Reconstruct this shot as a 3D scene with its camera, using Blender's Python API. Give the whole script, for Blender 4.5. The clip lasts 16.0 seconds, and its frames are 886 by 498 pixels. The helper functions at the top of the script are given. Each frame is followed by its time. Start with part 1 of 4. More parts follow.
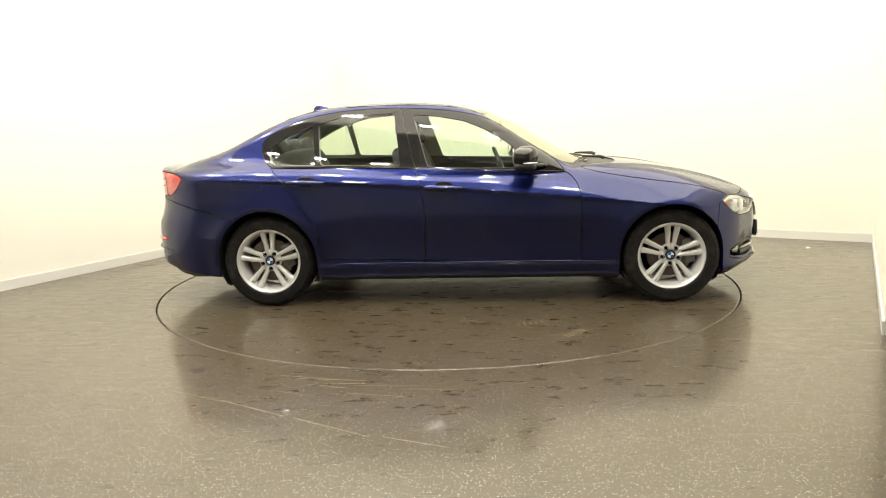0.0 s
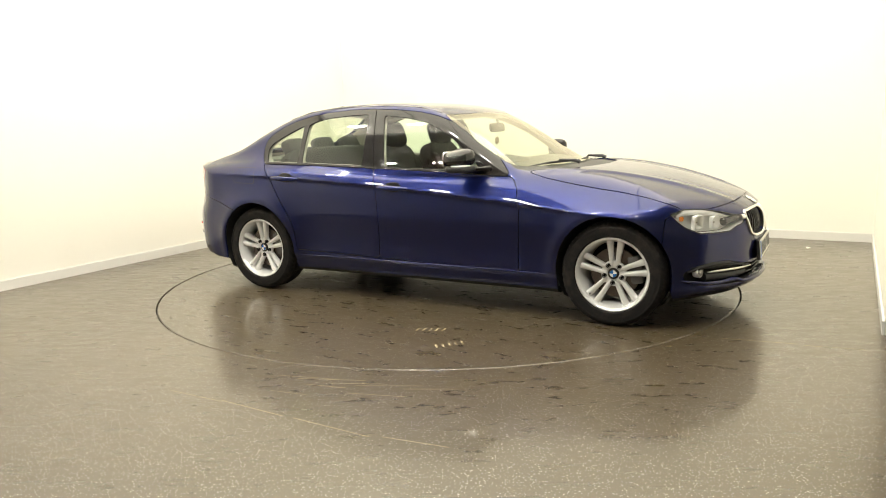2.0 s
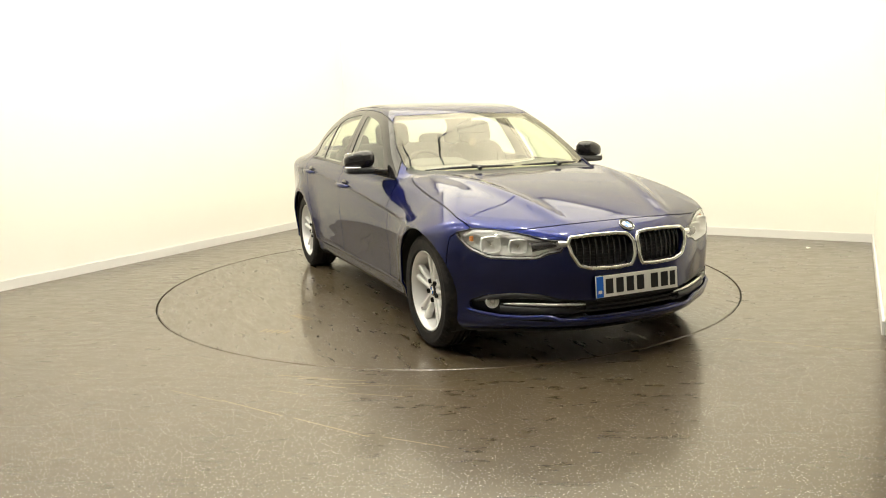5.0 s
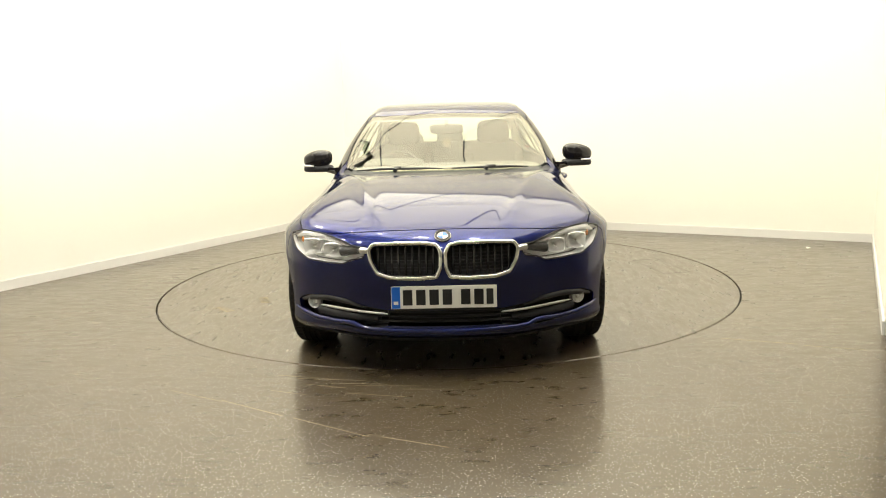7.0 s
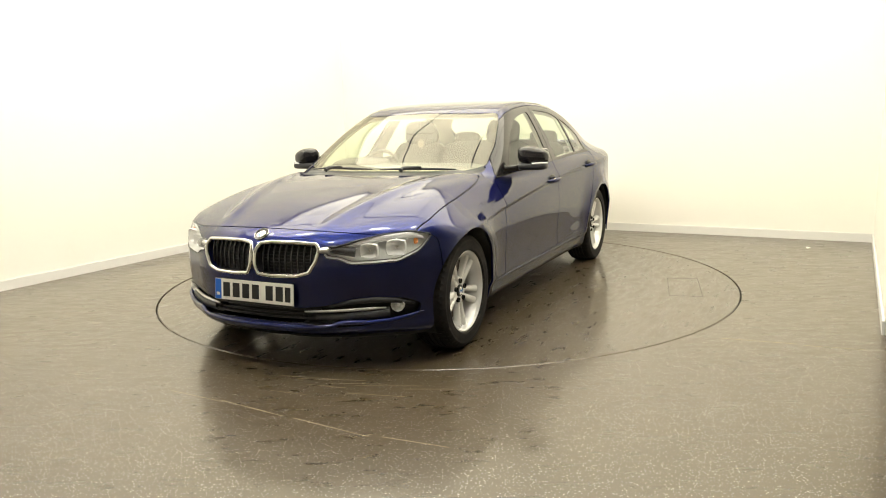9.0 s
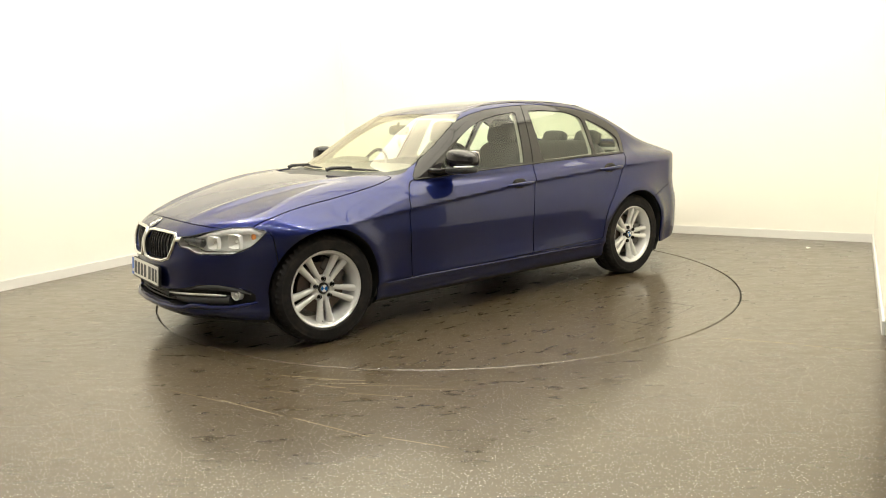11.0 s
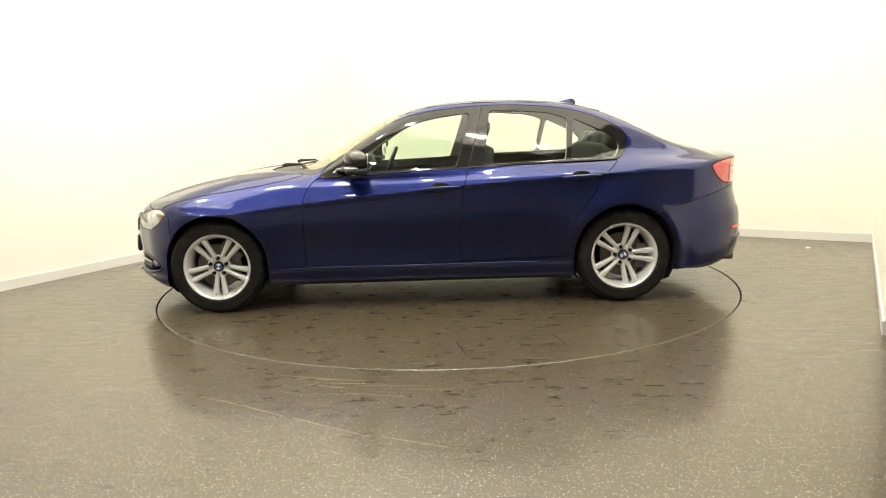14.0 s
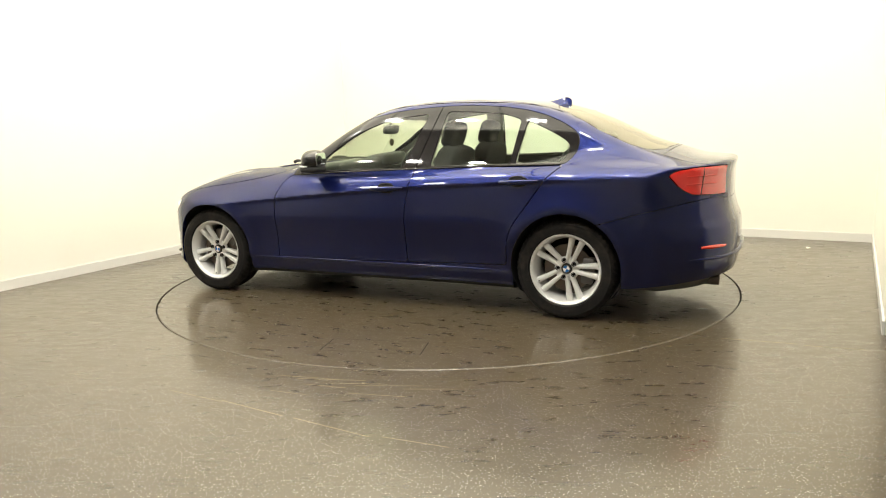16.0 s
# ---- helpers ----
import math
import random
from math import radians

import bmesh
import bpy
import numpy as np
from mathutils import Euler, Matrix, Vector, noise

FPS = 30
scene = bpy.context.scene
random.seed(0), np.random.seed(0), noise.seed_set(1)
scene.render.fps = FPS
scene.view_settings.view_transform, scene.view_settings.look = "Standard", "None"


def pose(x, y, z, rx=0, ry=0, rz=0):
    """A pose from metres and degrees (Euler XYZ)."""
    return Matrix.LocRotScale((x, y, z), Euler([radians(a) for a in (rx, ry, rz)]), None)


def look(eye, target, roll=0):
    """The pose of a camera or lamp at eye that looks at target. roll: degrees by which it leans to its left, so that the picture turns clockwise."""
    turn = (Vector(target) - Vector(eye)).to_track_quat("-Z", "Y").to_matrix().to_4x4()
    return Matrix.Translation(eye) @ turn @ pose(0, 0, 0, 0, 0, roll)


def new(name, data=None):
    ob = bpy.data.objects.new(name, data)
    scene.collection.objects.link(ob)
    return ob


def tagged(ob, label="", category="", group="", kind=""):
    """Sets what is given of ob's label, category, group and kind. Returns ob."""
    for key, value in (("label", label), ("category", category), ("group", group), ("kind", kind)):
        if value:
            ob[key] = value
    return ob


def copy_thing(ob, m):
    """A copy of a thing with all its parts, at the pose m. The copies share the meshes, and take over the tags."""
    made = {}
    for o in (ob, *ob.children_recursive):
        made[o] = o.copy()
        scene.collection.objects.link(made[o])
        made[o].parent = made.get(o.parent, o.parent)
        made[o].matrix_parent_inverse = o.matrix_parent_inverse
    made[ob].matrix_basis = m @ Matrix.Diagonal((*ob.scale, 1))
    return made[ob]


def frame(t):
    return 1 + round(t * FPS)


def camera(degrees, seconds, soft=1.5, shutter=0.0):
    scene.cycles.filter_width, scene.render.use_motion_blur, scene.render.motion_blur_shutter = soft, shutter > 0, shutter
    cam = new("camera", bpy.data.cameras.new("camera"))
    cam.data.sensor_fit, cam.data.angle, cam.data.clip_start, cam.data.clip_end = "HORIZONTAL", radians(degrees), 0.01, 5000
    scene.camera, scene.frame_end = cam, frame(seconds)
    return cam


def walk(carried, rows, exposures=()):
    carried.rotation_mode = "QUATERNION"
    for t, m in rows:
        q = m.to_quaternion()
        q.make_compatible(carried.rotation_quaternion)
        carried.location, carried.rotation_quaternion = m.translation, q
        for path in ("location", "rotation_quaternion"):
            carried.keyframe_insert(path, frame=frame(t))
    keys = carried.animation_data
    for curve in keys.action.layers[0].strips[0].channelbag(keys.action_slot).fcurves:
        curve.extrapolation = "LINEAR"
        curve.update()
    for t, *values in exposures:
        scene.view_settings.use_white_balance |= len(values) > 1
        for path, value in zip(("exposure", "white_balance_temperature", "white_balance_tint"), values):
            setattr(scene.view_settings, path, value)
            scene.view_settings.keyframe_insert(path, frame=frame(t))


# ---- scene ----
EYE, FORWARD = Vector((0, -5.880, 1.278)), Vector((-.00506, .98499, -.17255))
cam = camera(62.22, 16.0, soft=1.0)
STAND = look(EYE, EYE + FORWARD, -1.58)
walk(cam, [(0, STAND), (16, STAND)])

# ---- light ----
world = bpy.data.worlds.new("studio_air")
world.use_nodes = True
world.node_tree.nodes["Background"].inputs[0].default_value = (.9, .88, .82, 1)
world.node_tree.nodes["Background"].inputs[1].default_value = .02
scene.world = world
scene.view_settings.exposure = EXPOSURE = 0.82
FABRIC_GLOW, TUBE_GLOW = 2.5, 360

# ---- the room's plan: its axes lie turned from the camera's ----
TURN = radians(-29.0)
ALONG, INTO = Vector((math.cos(TURN), math.sin(TURN), 0)), Vector((math.sin(TURN), -math.cos(TURN), 0))
CORNER = Vector((-1.33, 4.17, 0))
WIDE, DEEP, HIGH, SHORT = 6.25, 12.5, 4.2, 3.4
TABLE_R = 2.2295


# ---- materials ----
def material(name, colour=(.5, .5, .5), rough=.5, metal=0.0, **more):
    m = bpy.data.materials.new(name)
    m.use_nodes = True
    p = m.node_tree.nodes["Principled BSDF"]
    p.inputs["Base Color"].default_value = (*colour, 1)
    p.inputs["Roughness"].default_value = rough
    p.inputs["Metallic"].default_value = metal
    for key, value in more.items():
        p.inputs[key.replace("_", " ")].default_value = value
    return m


def node(m, kind, **values):
    n = m.node_tree.nodes.new(kind)
    for key, value in values.items():
        if key in n.inputs:
            n.inputs[key].default_value = value
    return n


def join(m, a, b):
    m.node_tree.links.new(a, b)


def coords(m, which="Object"):
    return node(m, "ShaderNodeTexCoord").outputs[which]


def noisy(m, scale, detail=4, rough=.55, which="Object"):
    n = node(m, "ShaderNodeTexNoise", Scale=scale, Detail=detail, Roughness=rough)
    join(m, coords(m, which), n.inputs["Vector"])
    return n.outputs["Fac"]


def ramp(m, fac, stops):
    r = node(m, "ShaderNodeValToRGB")
    for at, c in stops[1:-1]:
        r.color_ramp.elements.new(at).color = (*c, 1)
    for e, (at, c) in ((r.color_ramp.elements[0], stops[0]), (r.color_ramp.elements[-1], stops[-1])):
        e.position, e.color = at, (*c, 1)
    join(m, fac, r.inputs["Fac"])
    return r.outputs["Color"]


def mixed(m, fac, a, b, blend="MIX"):
    n = m.node_tree.nodes.new("ShaderNodeMix")
    n.data_type, n.blend_type = "RGBA", blend
    for socket, value in ((n.inputs[0], fac), (n.inputs[6], a), (n.inputs[7], b)):
        if hasattr(value, "is_output"):
            join(m, value, socket)
        else:
            socket.default_value = value if isinstance(value, (int, float)) else (*value, 1)
    return n.outputs[2]


def shader(m):
    return m.node_tree.nodes["Principled BSDF"]


def bumped(m, height, strength, distance=.01):
    b = node(m, "ShaderNodeBump", Strength=strength, Distance=distance)
    join(m, height, b.inputs["Height"])
    join(m, b.outputs["Normal"], shader(m).inputs["Normal"])


def floor_material(name, worn):
    """Grey-brown poured resin, full of fine pale glinting flakes, scuffed and a little cloudy."""
    m = material(name, (.1, .085, .06), .3, 0, Coat_Weight=.45, Coat_Roughness=.10)
    base = ramp(m, noisy(m, .7, 5, .6), [(.3, (.054, .0390, .0185)), (.5, (.062, .0450, .0215)), (.72, (.070, .0515, .0245))])
    stretch = node(m, "ShaderNodeMapping", Scale=(1.0, 3.2, 1.0), Rotation=(0, 0, radians(22)))
    join(m, coords(m), stretch.inputs["Vector"])
    drag = node(m, "ShaderNodeTexNoise", Scale=5, Detail=9, Roughness=.68)
    join(m, stretch.outputs["Vector"], drag.inputs["Vector"])
    base = mixed(m, ramp(m, drag.outputs["Fac"], [(.42, (0, 0, 0)), (.70, (.75 if worn else .5,) * 3)]), base, (.100, .074, .038))
    grime = ramp(m, noisy(m, 24, 10, .8), [(.22, (0, 0, 0)), (.78, (.5 if worn else .35,) * 3)])
    base = mixed(m, grime, base, (.030, .022, .012))
    grain = ramp(m, noisy(m, 140, 4, .75), [(.32, (.82, .82, .82)), (.68, (1.24, 1.23, 1.21))])
    base = mixed(m, 1.0, base, grain, "MULTIPLY")
    for scale, size, low in ((52, .11, .57), (90, .14, .55)):
        v = node(m, "ShaderNodeTexVoronoi", Scale=scale)
        v.voronoi_dimensions = "2D"
        join(m, coords(m), v.inputs["Vector"])
        fleck = ramp(m, v.outputs["Distance"], [(size * .7, (1, 1, 1)), (size * 1.5, (0, 0, 0))])
        pick = ramp(m, v.outputs["Color"], [(low, (0, 0, 0)), (low + .25, (1, 1, 1))])
        tone = ramp(m, v.outputs["Color"], [(.2, (.30, .30, .27)), (.54, (.16, .17, .30)), (.62, (.34, .29, .20)), (.70, (.30, .30, .40)), (.9, (.70, .67, .60))])
        base = mixed(m, mixed(m, 1.0, fleck, pick, "MULTIPLY"), base, tone)
    join(m, base, shader(m).inputs["Base Color"])
    rough = ramp(m, drag.outputs["Fac"], [(.3, (.22, .22, .22)), (.7, (.42, .42, .42))])
    join(m, rough, shader(m).inputs["Roughness"])
    return m


FLOOR = floor_material("floor_resin", False)
DISC = floor_material("turntable_resin", True)


def wall_material(name, colour):
    m = material(name, colour, .75)
    c = ramp(m, noisy(m, .6, 4), [(.3, tuple(a * .97 for a in colour)), (.7, colour)])
    join(m, c, shader(m).inputs["Base Color"])
    bumped(m, noisy(m, 220, 3), .05, .002)
    return m


WALL = wall_material("white_wall_paint", (.86, .84, .765))
SKIRT = wall_material("skirting_paint", (.70, .69, .66))
# tone of the added, unseen walls, set for what the car reflects
UNSEEN_WALL = wall_material("unseen_wall_paint", (.74, .72, .66))
GAP = material("gap_black", (.02, .018, .016), .8)


def glow_material(name, colour, strength):
    m = material(name, (.8, .78, .7), .8)
    p = shader(m)
    way = node(m, "ShaderNodeMapping", Scale=(.6, 3.6, 1.0), Rotation=(0, 0, radians(48)))
    join(m, coords(m), way.inputs["Vector"])
    # shade of the fabric's creases, put into the emission colour as stretched streaks
    fold_shade = node(m, "ShaderNodeTexNoise", Scale=1.3, Detail=4, Roughness=.55, Distortion=.6)
    join(m, way.outputs["Vector"], fold_shade.inputs["Vector"])
    c = ramp(m, fold_shade.outputs["Fac"], [(.32, tuple(a * .66 for a in colour)), (.46, tuple(a * .9 for a in colour)), (.62, colour)])
    join(m, c, p.inputs["Emission Color"])
    p.inputs["Emission Strength"].default_value = strength
    return m


FABRIC = glow_material("lit_fabric", (1.0, .935, .76), FABRIC_GLOW)
TUBE = glow_material("lamp_diffuser", (1.0, .965, .87), TUBE_GLOW)
METAL_DARK = material("seam_metal", (.03, .03, .03), .5, .6)

PAINT = material("blue_metallic_paint", (.004, .008, .07), .37, .9, Coat_Weight=1.0, Coat_Roughness=.02, Specular_Tint=(.06, .08, .25, 1))
flake = node(PAINT, "ShaderNodeTexVoronoi", Scale=1400)
join(PAINT, coords(PAINT), flake.inputs["Vector"])
tint = ramp(PAINT, flake.outputs["Color"], [(.2, (.0046, .0078, .047)), (.8, (.0132, .0222, .125))])
join(PAINT, tint, shader(PAINT).inputs["Base Color"])
GLOSS_BLACK = material("gloss_black", (.010, .009, .010), .06)
PLASTIC = material("black_plastic", (.018, .018, .020), .45)
bumped(PLASTIC, noisy(PLASTIC, 400, 2), .1, .001)
UNDER = material("underbody", (.012, .012, .012), .85)
CHROME = material("chrome", (.82, .82, .80), .08, 1.0)
SATIN = material("satin_aluminium", (.72, .72, .70), .28, 1.0)
ALLOY = material("alloy_wheel_paint", (.76, .76, .75), .30, .25, Coat_Weight=.6, Coat_Roughness=.08)
STEEL = material("brake_steel", (.15, .125, .11), .45, 1.0)
CASTING = material("brake_casting", (.16, .15, .145), .6, .6)
RUBBER = material("tyre_rubber", (.018, .017, .016), .75, 0, Specular_IOR_Level=.25)
dust = ramp(RUBBER, noisy(RUBBER, 14, 5), [(.45, (.011, .010, .010)), (.75, (.030, .025, .020))])
join(RUBBER, dust, shader(RUBBER).inputs["Base Color"])
SEAT = material("seat_cloth", (.045, .045, .046), .85)
bumped(SEAT, noisy(SEAT, 120, 2), .06, .002)
TRIM = material("cabin_trim", (.055, .056, .054), .6)
LINING = material("headlining", (.42, .40, .35), .9)
LABEL_WHITE = material("plate_white", (.80, .79, .72), .35)
LABEL_BLUE = material("plate_blue", (.01, .13, .60), .35)
LABEL_BLACK = material("plate_black", (.01, .01, .01), .4)
ROUNDEL_BLUE = material("roundel_blue", (.02, .16, .50), .2, 0, Coat_Weight=1.0)
ROUNDEL_WHITE = material("roundel_white", (.85, .85, .85), .25, 0, Coat_Weight=1.0)
RED_LENS = material("red_lens", (.72, .020, .014), .08, 0, Coat_Weight=1.0)
RED_GLOW = material("red_reflector", (.75, .03, .02), .25)
AMBER = material("amber_reflector", (.8, .28, .05), .2)
MIRROR = material("mirror_glass", (.9, .9, .9), .02, 1.0)


def glass_material(name, tint, mirror=.08, sheen=(1, 1, 1)):
    """Thin clear glass; mirror: its reflectance seen straight on."""
    m = bpy.data.materials.new(name)
    m.use_nodes = True
    n = m.node_tree.nodes
    n.remove(n["Principled BSDF"])
    clear = node(m, "ShaderNodeBsdfTransparent", Color=(*tint, 1))
    gloss = node(m, "ShaderNodeBsdfGlossy", Roughness=.01, Color=(*sheen, 1))
    edge = node(m, "ShaderNodeLayerWeight", Blend=.5)
    power = m.node_tree.nodes.new("ShaderNodeMath")
    power.operation = "POWER"
    power.inputs[1].default_value = 5
    scale = m.node_tree.nodes.new("ShaderNodeMath")
    scale.operation = "MULTIPLY_ADD"
    scale.inputs[1].default_value, scale.inputs[2].default_value = 1 - mirror, mirror
    join(m, edge.outputs["Facing"], power.inputs[0])
    join(m, power.outputs[0], scale.inputs[0])
    mix = node(m, "ShaderNodeMixShader")
    join(m, scale.outputs[0], mix.inputs[0])
    join(m, clear.outputs[0], mix.inputs[1])
    join(m, gloss.outputs[0], mix.inputs[2])
    join(m, mix.outputs[0], n["Material Output"].inputs["Surface"])
    return m


GLASS = glass_material("window_glass", (.80, .89, .79), .05)
SCREEN = glass_material("windscreen_glass", (.82, .87, .75), .11, (1.0, .96, .85))
LENS = glass_material("lamp_lens", (.95, .95, .95))
LAMP_BACK = material("lamp_housing", (.86, .86, .83), .4, .0)
REFLECTOR = material("lamp_reflector", (.90, .90, .88), .30, .35)
# grey of added walls and ceiling out of view, set for the paint's reflections
UNSEEN_GREY = wall_material("unseen_grey_paint", (.66, .64, .59))


# ---- building helpers ----
def put(name, bm, mat, parent=None, label="", smooth=0.0):
    """Links a bmesh as one mesh object; smooth: the angle in degrees below which edges are shaded round."""
    me = bpy.data.meshes.new(name)
    bmesh.ops.recalc_face_normals(bm, faces=bm.faces)
    if smooth:
        for e in bm.edges:
            e.smooth = len(e.link_faces) == 2 and e.calc_face_angle(0) < radians(smooth)
        for fc in bm.faces:
            fc.smooth = True
    bm.to_mesh(me)
    bm.free()
    me.materials.append(mat)
    ob = new(name, me)
    if parent:
        ob.parent = parent
    if label:
        ob["label"] = label
    return ob


part = put


def box(bm, size, at=(0, 0, 0), turn=None, bevel=0.0, segments=2):
    made = bmesh.ops.create_cube(bm, size=1)["verts"]
    m = Matrix.Translation(at) @ (turn or Matrix()) @ Matrix.Diagonal((*size, 1))
    bmesh.ops.transform(bm, matrix=m, verts=made)
    if bevel:
        edges = {e for v in made for e in v.link_edges}
        bmesh.ops.bevel(bm, geom=list(edges), offset=bevel, segments=segments, profile=.5, affect="EDGES")
    return bm


def solid(*boxes):
    bm = bmesh.new()
    for b in boxes:
        box(bm, *b)
    return bm


def pillow(size, at, turn=None, power=.35, bm=None, n=18):
    """A soft rounded block: a superellipsoid of that size."""
    bm = bm or bmesh.new()
    made = bmesh.ops.create_uvsphere(bm, u_segments=n * 2, v_segments=n, radius=1)["verts"]
    for v in made:
        v.co = Vector([math.copysign(abs(c) ** power, c) for c in v.co])
    m = Matrix.Translation(at) @ (turn or Matrix()) @ Matrix.Diagonal((size[0] / 2, size[1] / 2, size[2] / 2, 1))
    bmesh.ops.transform(bm, matrix=m, verts=made)
    return bm


def lathe(profile, n=64, bm=None, axis="Y"):
    """A ring or disc turned about the axis, from (radius, along) points; closed when it ends where it began."""
    bm = bm or bmesh.new()
    rows = []
    for i in range(n):
        a = 2 * math.pi * i / n
        c, s = math.cos(a), math.sin(a)
        rows.append([bm.verts.new((r * c, w, r * s) if axis == "Y" else (r * c, r * s, w)) for r, w in profile])
    for i in range(n):
        a, b = rows[i], rows[(i + 1) % n]
        for j in range(len(profile) - 1):
            bm.faces.new((a[j], a[j + 1], b[j + 1], b[j]))
    bmesh.ops.remove_doubles(bm, verts=bm.verts, dist=1e-5)
    return bm


def tube(points, radius, bm=None, n=8, closed=False, flat=1.0):
    """A round bar along points; radius may be a list."""
    bm = bm or bmesh.new()
    pts = [Vector(p) for p in points]
    rings = []
    up = None
    for i, p in enumerate(pts):
        a = pts[i - 1] if (i or closed) else p
        b = pts[(i + 1) % len(pts)] if (i < len(pts) - 1 or closed) else p
        d = (b - a).normalized()
        if up is None:
            up = d.orthogonal().normalized()
        up = (up - d * up.dot(d)).normalized()
        side = d.cross(up)
        r = radius[i] if isinstance(radius, (list, tuple)) else radius
        rings.append([bm.verts.new(p + (up * math.cos(t) + side * math.sin(t) * flat) * r) for t in [2 * math.pi * k / n for k in range(n)]])
    for i in range(len(rings) - (0 if closed else 1)):
        a, b = rings[i], rings[(i + 1) % len(rings)]
        for k in range(n):
            bm.faces.new((a[k], a[(k + 1) % n], b[(k + 1) % n], b[k]))
    if not closed:
        bm.faces.new(rings[0])
        bm.faces.new(rings[-1])
    return bm


# ---- the room ----
def room_box(a0, a1, b0, b1, z0, z1):
    """A block in the room's own axes: along the back wall, into the room, up."""
    bm = bmesh.new()
    pts = [CORNER + ALONG * a + INTO * b + Vector((0, 0, z)) for z in (z0, z1) for a, b in ((a0, b0), (a1, b0), (a1, b1), (a0, b1))]
    v = [bm.verts.new(p) for p in pts]
    for q in ((0, 1, 2, 3), (7, 6, 5, 4), (0, 4, 5, 1), (1, 5, 6, 2), (2, 6, 7, 3), (3, 7, 4, 0)):
        bm.faces.new([v[i] for i in q])
    return bm


def structure(name, bm, mat, label, category, smooth=0):
    return tagged(put(name, bm, mat, smooth=smooth), label, category, kind="structure")


def build_room():
    structure("wall_left", room_box(-.15, 0, -.15, 8.2, 0, HIGH), WALL, "plain white painted studio wall", "wall")
    structure("wall_back", room_box(0, WIDE, -.15, 0, 0, HIGH), WALL, "plain white painted studio wall", "wall")
    structure("wall_right", room_box(WIDE, WIDE + .15, -.15, SHORT, 0, HIGH), WALL, "plain white painted studio wall", "wall")
    # closing walls and ceiling out of view, added to shape the car's reflections
    structure("wall_left_far", room_box(-.15, 0, 8.2, DEEP, 0, HIGH), UNSEEN_WALL, "unseen off-white wall added to close the studio, toned for reflections", "wall")
    structure("wall_closing", room_box(WIDE + .15, WIDE + 5, SHORT - .15, SHORT, 0, HIGH), UNSEEN_GREY, "unseen pale grey wall added beside the studio, toned for reflections", "wall")
    structure("wall_side", room_box(WIDE + 5, WIDE + 5.15, SHORT - .15, DEEP, 0, HIGH), UNSEEN_GREY, "unseen pale grey wall added beside the studio, toned for reflections", "wall")
    structure("wall_front", room_box(-.15, WIDE + 5.15, DEEP, DEEP + .15, 0, HIGH), UNSEEN_WALL, "unseen off-white wall added to close the studio, toned for reflections", "wall")
    structure("ceiling", room_box(-.15, WIDE + 5.15, -.15, DEEP + .15, HIGH, HIGH + .15), UNSEEN_GREY, "unseen grey ceiling round the light fabric, toned for reflections", "ceiling")
    for name, args in (("baseboard_left", (.002, .016, .016, 8.2)), ("baseboard_back", (.002, WIDE - .002, .002, .016)), ("baseboard_right", (WIDE - .016, WIDE - .002, .016, SHORT))):
        bm = room_box(*args, 0, .085)
        top = [e for e in bm.edges if all(v.co.z > .08 for v in e.verts)]
        bmesh.ops.bevel(bm, geom=top, offset=.004, segments=2, affect="EDGES")
        structure(name, bm, SKIRT, "low white skirting board along the wall", "skirting board")
    # floor sheet with the round pit for the turntable
    bm = bmesh.new()
    n = 160
    ring = [bm.verts.new(((TABLE_R + .005) * math.cos(2 * math.pi * i / n), (TABLE_R + .005) * math.sin(2 * math.pi * i / n), 0)) for i in range(n)]
    deep = [bm.verts.new((v.co.x, v.co.y, -.05)) for v in ring]
    outer = [bm.verts.new((14 * math.cos(2 * math.pi * i / n), 14 * math.sin(2 * math.pi * i / n), 0)) for i in range(n)]
    for i in range(n):
        j = (i + 1) % n
        bm.faces.new((ring[i], outer[i], outer[j], ring[j]))
        bm.faces.new((deep[i], ring[i], ring[j], deep[j]))
    structure("floor", bm, FLOOR, "glossy grey-brown flecked resin floor", "floor")
    bm = lathe([(.0001, -.05), (TABLE_R + .1, -.05), (TABLE_R + .1, -.06), (.0001, -.06)], 96, axis="Z")
    structure("floor_pit", bm, GAP, "dark pit under the turntable", "floor")


def build_lights():
    """A stretched lit fabric over the car, with dark seams, and short lamps round it."""
    a0, a1, b0, b1 = .07, 6.18, .07, 5.2
    bm = room_box(a0, a1, b0, b1, HIGH - .10, HIGH - .08)
    bmesh.ops.subdivide_edges(bm, edges=bm.edges[:], cuts=40, use_grid_fill=True)
    for v in bm.verts:
        p = v.co
        v.co.z += .016 * noise.noise(p * .9) + .006 * noise.noise(p * 4.0)
    light = tagged(new("ceiling_light"), "cream stretched fabric light ceiling with dark seams", "ceiling light")
    light.location = (0, 0, 0)
    part("fabric", bm, FABRIC, light, smooth=60)
    for k in range(1, 4):
        a = a0 + (a1 - a0) * k / 4
        part("seam", room_box(a - .010, a + .010, b0, b1, HIGH - .16, HIGH - .135), METAL_DARK, light, "dark seam rail")
    b = b0 + (b1 - b0) * .55
    part("seam", room_box(a0, a1, b - .009, b + .009, HIGH - .165, HIGH - .14), METAL_DARK, light, "dark seam rail")
    for a, b, c, d in ((a0 - .06, a0, b0 - .06, b1 + .06), (a1, a1 + .06, b0 - .06, b1 + .06), (a0, a1, b0 - .06, b0), (a0, a1, b1, b1 + .06)):
        part("frame", room_box(a, b, c, d, HIGH - .17, HIGH - .002), SATIN, light)


